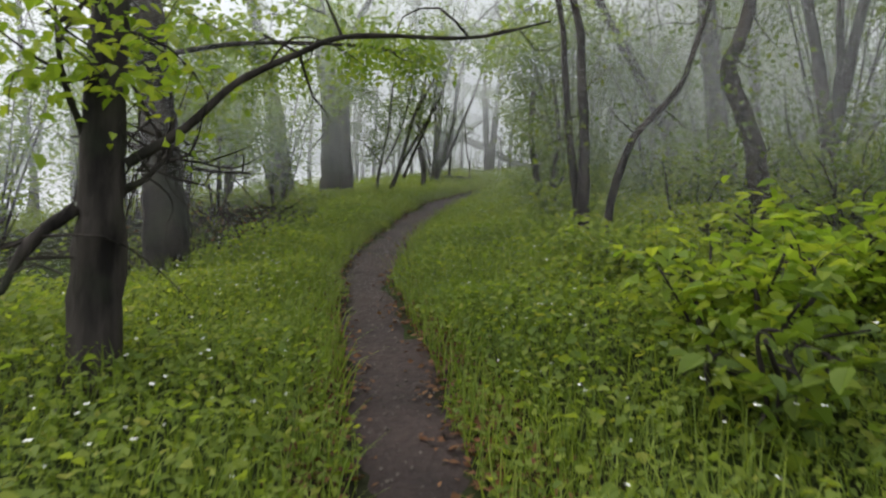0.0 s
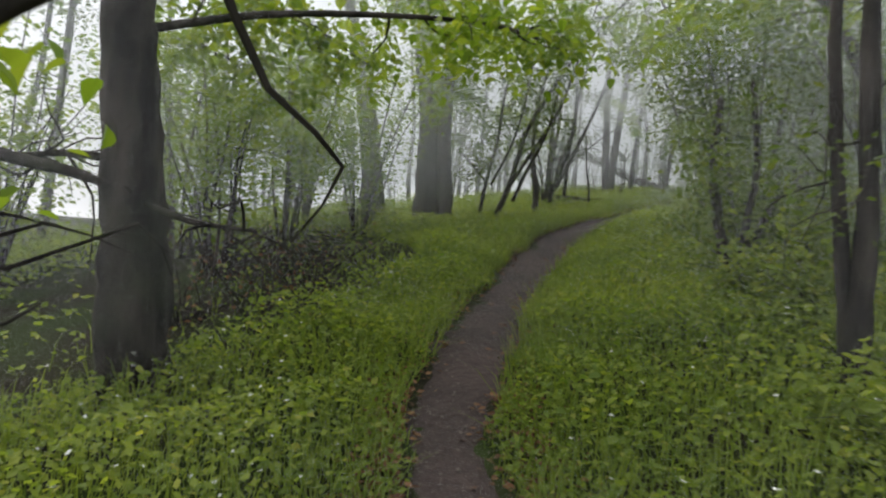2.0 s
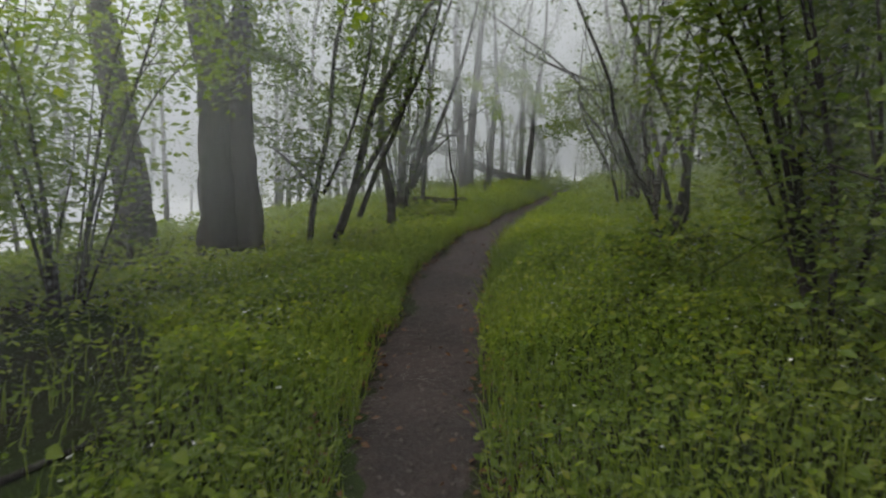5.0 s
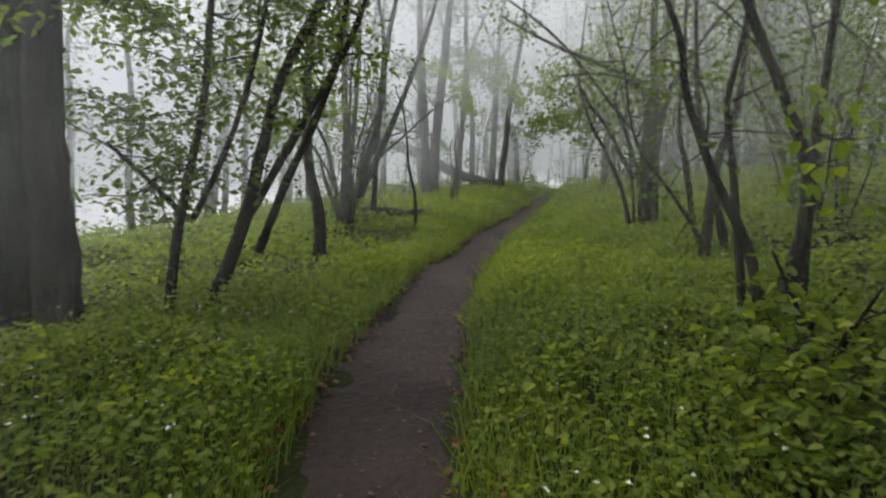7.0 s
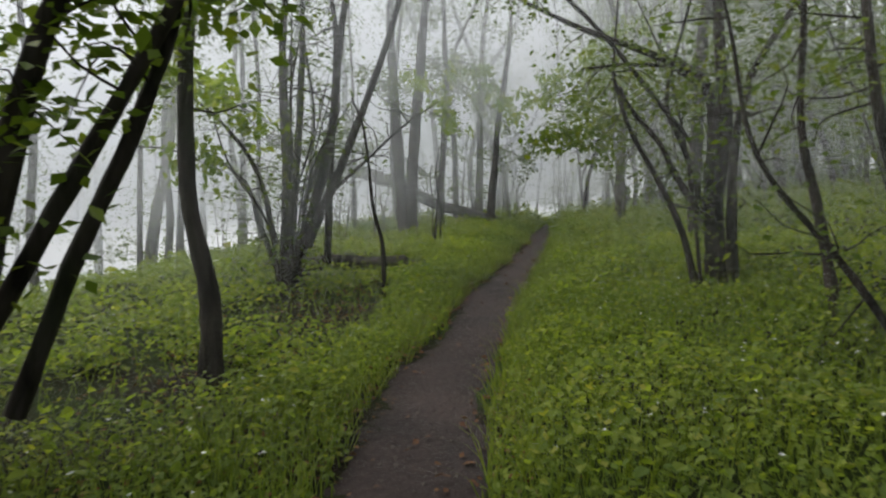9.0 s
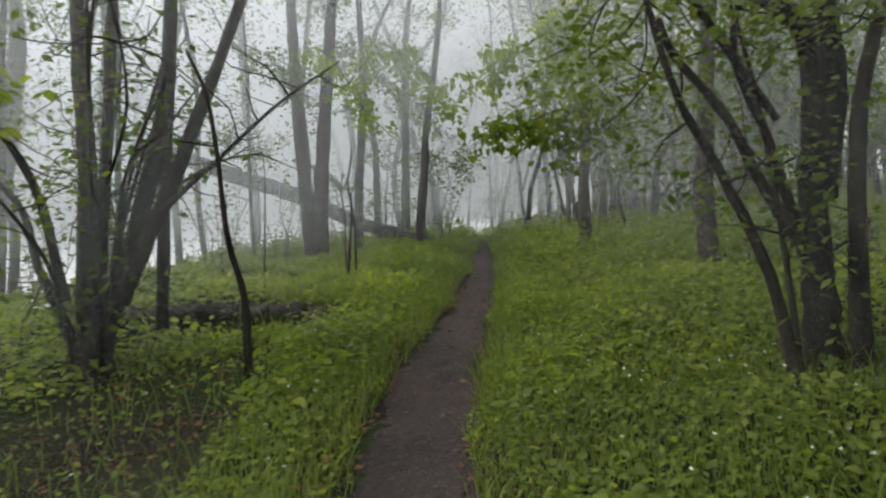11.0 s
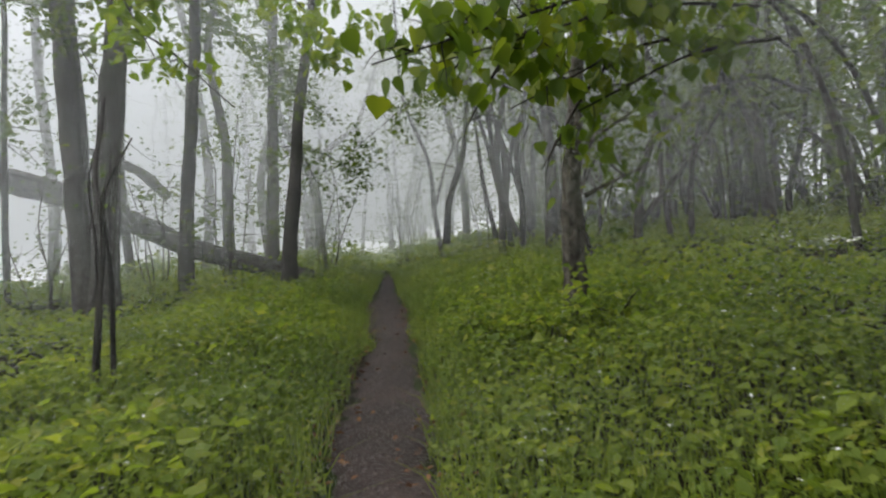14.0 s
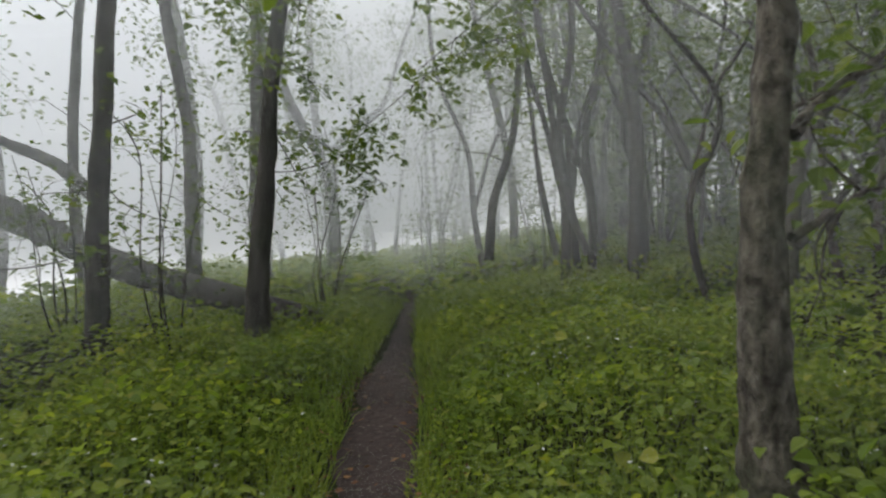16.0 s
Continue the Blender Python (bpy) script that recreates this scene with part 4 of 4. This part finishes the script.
# shrubs
shrub("bush", "large-leaved bright green bush beside the path", 1.6, 3.35, 0.68, 0.55, 9, 560, 0.09, leaf_mat=LEAF_BRIGHT, fine=True)
shrub("bush", "large-leaved bright green bush beside the path", 2.25, 3.7, 0.72, 0.6, 9, 560, 0.09, leaf_mat=LEAF_BRIGHT, fine=True)
shrub("bush", "low broad-leaved green bush", 1.35, 2.7, 0.5, 0.4, 7, 320, 0.09, leaf_mat=LEAF_GREEN, fine=True)
shrub("bush", "low dark green bush beside the path", 1.85, 12.9, 0.55, 0.5, 8, 420, 0.08, fine=True)
for x_, y_, h_, s_, n_ in ((-3.6, 9.0, 2.4, 1.0, 700), (-4.8, 10.2, 3.2, 1.3, 1100), (-3.9, 11.4, 3.0, 1.2, 1100), (-3.2, 12.6, 2.8, 1.0, 900), (-5.6, 8.2, 3.0, 1.3, 800), (-4.6, 13.6, 3.4, 1.3, 1000), (-6.4, 11.8, 3.6, 1.4, 1000)):
    shrub("understory_shrub", "tall leafy understory shrub with thin dark stems", x_, y_, h_, s_, 11, n_ * 3, 0.08, leaf_mat=LEAF_BRIGHT, low=0.3, jitter=0.16, group="understory")
for x_, y_, h_, s_, n_ in ((1.9, 10.6, 3.2, 1.1, 2000), (2.6, 11.8, 3.6, 1.3, 2000), (3.3, 10.4, 3.4, 1.3, 1600), (1.95, 9.7, 1.3, 0.7, 800), (3.9, 13.6, 4.0, 1.6, 1600), (4.6, 11.6, 4.2, 1.6, 1600), (5.6, 9.4, 4.2, 1.6, 1200)):
    shrub("understory_shrub", "dense green shrub on the upper side", x_, y_, h_, s_, 11, n_ * 3, 0.06, leaf_mat=LEAF_GREEN, low=0.2, jitter=0.15, group="understory")
for x_, y_ in ((10.0, 29.4), (9.4, 27.0), (10.4, 25.2), (9.0, 30.5), (11.4, 28.4), (10.6, 33.0), (12.2, 24.5), (8.9, 22.5), (10.0, 20.5), (12.5, 31.0)):
    shrub("thicket", "dark arching thicket on the upper slope", x_ + 1.2, y_ + 0.4, 3.8, 2.3, 9, 1700, 0.12, low=0.3, thick=0.03, jitter=0.3, group="thickets")
for x_, y_ in ((-0.9, 26.5), (0.2, 28.0), (-1.6, 24.0)):
    shrub("bush", "thin bush of small leaves at the bank edge", x_, y_, 1.5, 0.6, 5, 60, 0.07, low=0.5, thick=0.01)

for x_, y_, h_ in ((1.35, 8.0, 0.65), (1.75, 7.6, 0.7), (1.95, 8.7, 0.8), (1.45, 4.9, 0.5), (1.9, 5.3, 0.55), (1.25, 5.7, 0.45), (1.5, 12.4, 0.5), (2.25, 12.6, 0.6), (4.9, 24.0, 0.45), (5.3, 24.1, 0.5), (4.65, 24.5, 0.4)):
    shrub("bush", "low leafy green bush in the herbs", x_, y_, h_ * 0.8, 0.45, 9, 560, 0.062, leaf_mat=HERB, fine=True, thick=0.006, group="low bushes")
for x_, y_, h_, n_ in ((4.6, 16.2, 2.6, 1500), (5.4, 17.6, 3.0, 1600), (5.0, 14.9, 2.8, 1300), (6.2, 19.0, 3.2, 1500), (6.4, 16.0, 3.2, 1400)):
    shrub("understory_shrub", "pale green shrub dimmed by the fog", x_, y_, h_, 1.2, 9, n_, 0.065, leaf_mat=LEAF_GREEN, low=0.25, jitter=0.15, group="understory")

for x_, y_, h_, n_ in ((2.6, 7.0, 0.9, 700), (3.3, 7.5, 1.1, 900), (3.9, 6.6, 1.2, 900), (4.4, 8.4, 1.3, 1000), (3.0, 8.8, 1.1, 800), (5.0, 7.0, 1.4, 1000), (3.5, 5.6, 0.9, 700)):
    shrub("understory_shrub", "low shadowy green shrub under the trees", x_, y_, h_, 0.8, 9, n_, 0.07, leaf_mat=LEAF_GREEN, low=0.2, thick=0.012, jitter=0.14, group="understory")

# white flower heads on thin stalks
for x_, y_, z_ in ((5.5, 22.45, 4.65), (5.15, 22.1, 4.63), (5.75, 22.9, 4.72)):
    umbel = thing("umbel_flower", (x_, y_, float(land(x_, y_))), "flat white flower head on a thin green stalk", "flower", "umbel flowers")
    foot_ = float(land(x_, y_)) - 0.03
    v, f = tube([(x_, y_, foot_), (x_ + 0.02, y_, (foot_ + z_) / 2), (x_, y_, z_)], 0.006, 0.004, 5)
    stalk = mesh_object("stalk", v, f, HERB, umbel)
    head_ = np.array([x_, y_, z_]) + rng.normal(0, 1, (34, 3)) * np.array([0.055, 0.055, 0.014])
    v, f = leaves(head_, 0.017, (-0.3, 0.5), 0.8)
    tagged(mesh_object("flower_head", v, f, WHITE, umbel), kind="stuff")

for x_, y_ in ((0.0, 17.6), (-0.5, 17.9), (-0.3, 18.5), (-0.95, 18.6), (-0.1, 17.0), (-1.5, 18.1), (-1.2, 19.4)):
    shrub("bush", "low sprawling green herbs on dark soil", x_, y_, 0.22, 0.4, 9, 420, 0.055, leaf_mat=HERB, fine=True, thick=0.005, group="low bushes")

# crooked dark stems on the upper side of the rise
crooked = random.Random(17)
for _ in range(13):
    x_, y_, r_ = crooked.uniform(7.5, 11.0), crooked.uniform(26.2, 32.5), crooked.uniform(0.035, 0.085)
    z_, way_ = float(land(x_, y_)), crooked.choice((-1, 1)) * crooked.uniform(0.3, 0.9)
    stems_ = [(r_, r_ * 0.6, [(x_, y_, z_), (x_ + 0.2 * way_, y_, z_ + 1.0), (x_ + 0.1 * way_ + crooked.gauss(0, 0.15), y_, z_ + 2.1), (x_ + way_, y_, z_ + 3.4), (x_ + 1.3 * way_ + crooked.gauss(0, 0.2), y_, z_ + 5.2)])]
    if crooked.random() < 0.6:
        stems_.append((r_ * 0.6, r_ * 0.3, [(x_ + 0.15 * way_, y_, z_ + 1.2), (x_ - 0.4 * way_, y_ + 0.1, z_ + 2.2), (x_ - 1.1 * way_, y_ + 0.1, z_ + 3.0), (x_ - 1.4 * way_, y_, z_ + 4.4)]))
    tree("tree", "crooked dark tree with thin foliage in fog", stems_, BARK_DARK, up=(3, 2), twigs=18, n_leaves=650, leaf=0.085, twig_len=1.0, start=0.4, jitter=0.25, group="crooked trees", flare=0.2)
for x_, y_, way_ in ((8.6, 24.2, -1.3), (9.3, 25.6, -1.7), (8.9, 26.6, 1.2), (10.1, 24.6, -2.0), (10.4, 26.8, 1.4), (9.8, 23.4, -1.5), (11.0, 25.6, -1.8)):
    z_ = float(land(x_, y_))
    tree("thicket", "dark stem arching low over the slope", [(0.05, 0.02, [(x_, y_, z_), (x_ + 0.1 * way_, y_, z_ + 1.2), (x_ + 0.45 * way_, y_, z_ + 2.2), (x_ + way_, y_, z_ + 2.6), (x_ + 1.5 * way_, y_, z_ + 2.4)])],
         BARK_DARK, up=(0,), twigs=16, n_leaves=260, leaf=0.075, twig_len=0.8, start=0.3, jitter=0.3, group="arching stems", category="shrub")
for x_, y_ in ((12.0, 22.4), (12.8, 24.8), (12.6, 27.4), (13.4, 29.6), (12.4, 32.0), (14.4, 26.0), (14.6, 22.8), (11.6, 34.2)):
    shrub("thicket", "dense dark thicket closing the upper slope", x_, y_, 4.6, 2.2, 9, 2300, 0.11, low=0.12, thick=0.03, jitter=0.3, group="thickets")
for x_, y_, r_ in ((-1.2, 33.0, 0.1), (0.6, 34.6, 0.12), (2.0, 33.4, 0.09), (3.4, 35.0, 0.12), (4.6, 33.6, 0.1), (6.0, 35.2, 0.12), (-3.0, 34.4, 0.12), (-4.8, 32.6, 0.12), (9.6, 34.6, 0.1)):
    z_ = float(land(x_, y_))
    tree("tree", "pale leafy tree deep in the fog", [(r_, r_ * 0.7, [(x_, y_, z_), (x_ + crooked.gauss(0, 0.2), y_, z_ + 2.0), (x_ + crooked.gauss(0, 0.4), y_, z_ + 4.4), (x_ + crooked.gauss(0, 0.5), y_, z_ + 7.0)])],
         BARK_GREY, up=(4,), twigs=40, n_leaves=1900, leaf=0.1, leaf_mat=LEAF_GREEN, twig_len=1.7, start=0.3, jitter=0.3, group="fog trees", sides=7, far=True)

for a_, b_, n_ in (((7.3, 27.4, 8.3), (5.3, 27.9, 7.0), 420), ((6.8, 28.7, 7.8), (5.1, 29.4, 6.8), 380), ((3.2, 29.5, 8.6), (4.9, 29.9, 7.3), 420), ((4.0, 29.9, 6.9), (5.5, 29.6, 6.3), 260),
                   ((2.2, 28.4, 8.9), (3.6, 28.8, 7.8), 420), ((0.6, 27.2, 8.2), (1.8, 27.6, 7.2), 360), ((-0.4, 28.6, 7.0), (1.0, 28.2, 6.3), 300)):
    spray("leafy_branch", "drooping branch of small leaves pale with fog", a_, b_, 0.2, 26, n_, 0.08, LEAF_GREEN, twig_len=0.6, tilt=(-0.9, 0.2))

# dead branches lying on the bare ground of the low side
sticks = random.Random(5)
for _ in range(14):
    sx, sy, sa, sl = sticks.uniform(-3.9, -1.9), sticks.uniform(6.6, 10.4), sticks.uniform(0, 3.1), sticks.uniform(0.5, 1.3)
    ends = [(sx + k_ * sl * math.cos(sa), sy + k_ * sl * math.sin(sa) + sticks.gauss(0, 0.05)) for k_ in (-0.5, -0.15, 0.2, 0.5)]
    pts_ = [(a_, b_, float(land(a_, b_)) + 0.02 + 0.1 * abs(sticks.gauss(0, 0.8)) * (i_ == 3)) for i_, (a_, b_) in enumerate(ends)]
    v, f = tube(pts_, sticks.uniform(0.015, 0.03), 0.008, 6)
    tagged(mesh_object("fallen_branch", v, f, BARK_GREY, smooth=True), "dead grey branch lying on bare soil", "branch", "fallen branches")

for x_, y_, r_ in ((-1.6, 28.4, 0.07), (-3.2, 27.4, 0.09), (-4.6, 29.6, 0.08), (-0.4, 30.8, 0.07), (-2.4, 31.0, 0.1), (-5.6, 26.6, 0.1), (0.6, 30.2, 0.05)):
    z_, l_ = float(land(x_, y_)), (x_ * 7.3) % 1.0 - 0.5
    tree("tree", "slender leafy tree on the misty bank", [(r_, r_ * 0.7, [(x_, y_, z_), (x_ + l_ * 0.4, y_, z_ + 1.8), (x_ + l_ * 0.3, y_, z_ + 3.8), (x_ + l_, y_, z_ + 6.0)])], BARK_GREY,
         up=(3,), twigs=26, n_leaves=1100, leaf=0.075, twig_len=1.1, start=0.12, jitter=0.18, group="bank trees", flare=0.2)

for x_, y_, h_, n_ in ((3.3, 28.9, 2.4, 520), (2.4, 29.8, 2.2, 420), (4.9, 30.4, 2.2, 420), (1.2, 28.8, 1.8, 320), (0.2, 26.6, 1.6, 200), (5.6, 33.2, 2.0, 420), (7.4, 33.4, 2.6, 700), (8.4, 31.4, 2.4, 700)):
    shrub("understory_shrub", "thin airy shrub with small leaves in the fog", x_, y_, h_, 0.7, 6, n_, 0.055, leaf_mat=LEAF_GREEN, low=0.25, thick=0.01, jitter=0.14, group="airy shrubs")

# dark heaps of brush on the bare ground
for x_, y_, n_ in ((-3.0, 7.4, 90), (-2.5, 8.6, 90), (-3.5, 8.9, 110), (-2.9, 9.8, 90), (-2.2, 7.3, 60)):
    shrub("brush_heap", "low heap of dark dead brush", x_, y_, 0.55, 0.75, 16, n_, 0.05, leaf_mat=LITTER, low=0.1, thick=0.012, group="brush heaps", category="brush")

# tall crowns added to close and shade the wood on the upper side
crowns = random.Random(3)
for _ in range(16):
    bx, by = crowns.uniform(11, 20), crowns.uniform(15, 36)
    bz, rr = float(land(bx, by)), crowns.uniform(0.09, 0.2)
    tree("tree", "tall leafy forest tree added to shade the upper slope", [(rr, rr * 0.7, [(bx, by, bz), (bx + 0.1, by, bz + 2.5), (bx + crowns.gauss(0, 0.4), by, bz + 5), (bx + crowns.gauss(0, 0.6), by, bz + 7.5)])],
         BARK_DARK, up=(4,), twigs=46, n_leaves=2600, leaf=0.19, twig_len=2.3, start=0.3, jitter=0.4, group="tall trees", sides=7, far=True)

# the wood around, dissolving in the fog
forest = random.Random(11)
for x0, x1, y0, y1, n_, r_, lv_ in ((-16, -5.5, 4, 24, 15, 0.12, 900), (-18, -3, 27, 52, 18, 0.14, 1100), (6.5, 18, 2, 20, 26, 0.12, 2000), (9.5, 24, 20, 50, 36, 0.13, 1700), (-1, 16, 40, 56, 11, 0.14, 700)):
    for _ in range(n_):
        bx, by = forest.uniform(x0, x1), forest.uniform(y0, y1)
        bz = float(land(bx, by))
        lx, ly = forest.gauss(0, 0.5), forest.gauss(0, 0.3)
        rr = r_ * forest.uniform(0.45, 1.5)
        tree("tree", "forest tree half hidden in fog", [(rr, rr * 0.7, [(bx, by, bz), (bx + lx * 0.25, by + ly * 0.2, bz + 1.8), (bx + lx * 0.7, by + ly, bz + 4.2), (bx + lx, by + ly, bz + 6.5)])],
             BARK_GREY, up=(4,), twigs=22, n_leaves=lv_, leaf=0.17 if x0 > 5 else 0.13, twig_len=2.0 if x0 > 5 else 1.4, start=0.2, jitter=0.3, group="forest trees", sides=7, far=True)



# ---- fog: fine threads across the wood stand in for haze, hollow round the walk ----
def haze_threads(name, cx, cy, heading, wide, high, share, hollow, spacing=0.0034):
    """Level flat threads that stand in for haze; share: how much of the view they cover. hollow: they fade out round
    the walk, at head height.
    """
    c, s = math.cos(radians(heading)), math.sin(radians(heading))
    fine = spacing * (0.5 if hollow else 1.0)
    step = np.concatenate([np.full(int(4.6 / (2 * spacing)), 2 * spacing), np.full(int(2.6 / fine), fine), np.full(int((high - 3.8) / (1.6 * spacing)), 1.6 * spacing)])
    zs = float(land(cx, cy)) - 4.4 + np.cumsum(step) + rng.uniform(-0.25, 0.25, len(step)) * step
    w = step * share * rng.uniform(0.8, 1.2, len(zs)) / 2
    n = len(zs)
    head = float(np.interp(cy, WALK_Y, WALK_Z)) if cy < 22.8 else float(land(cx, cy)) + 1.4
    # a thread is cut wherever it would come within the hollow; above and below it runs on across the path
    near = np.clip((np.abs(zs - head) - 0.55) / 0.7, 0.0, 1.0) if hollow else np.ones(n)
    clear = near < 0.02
    # threads tilt towards the sky, more so far off, to brighten the haze
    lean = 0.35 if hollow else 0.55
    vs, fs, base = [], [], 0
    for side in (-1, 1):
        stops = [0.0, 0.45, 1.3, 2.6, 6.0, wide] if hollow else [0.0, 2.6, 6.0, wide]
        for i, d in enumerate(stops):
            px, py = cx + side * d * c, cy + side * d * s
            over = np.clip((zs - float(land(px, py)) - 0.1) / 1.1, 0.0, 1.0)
            # narrower up the slope, which puts the crowns' shade into the haze
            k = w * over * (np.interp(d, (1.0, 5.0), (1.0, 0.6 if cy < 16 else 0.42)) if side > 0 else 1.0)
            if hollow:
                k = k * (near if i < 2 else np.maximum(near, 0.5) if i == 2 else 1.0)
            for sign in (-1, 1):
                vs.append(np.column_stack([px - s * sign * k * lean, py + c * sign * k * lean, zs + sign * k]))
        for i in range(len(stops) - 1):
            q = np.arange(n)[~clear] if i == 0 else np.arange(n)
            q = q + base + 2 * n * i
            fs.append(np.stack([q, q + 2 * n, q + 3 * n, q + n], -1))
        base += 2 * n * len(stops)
    ob = mesh_object(name, np.vstack(vs), np.vstack(fs), HAZE_THREAD)
    return tagged(ob, "thin pale threads standing in for fog between the trees", "fog", "fog banks", "stuff")


for my, share in HAZE_ROWS:
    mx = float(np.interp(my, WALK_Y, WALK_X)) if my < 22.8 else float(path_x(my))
    haze_threads("fog", mx, my, -10 if my < 18 else -20, 45, 11.5, share, my < 28)
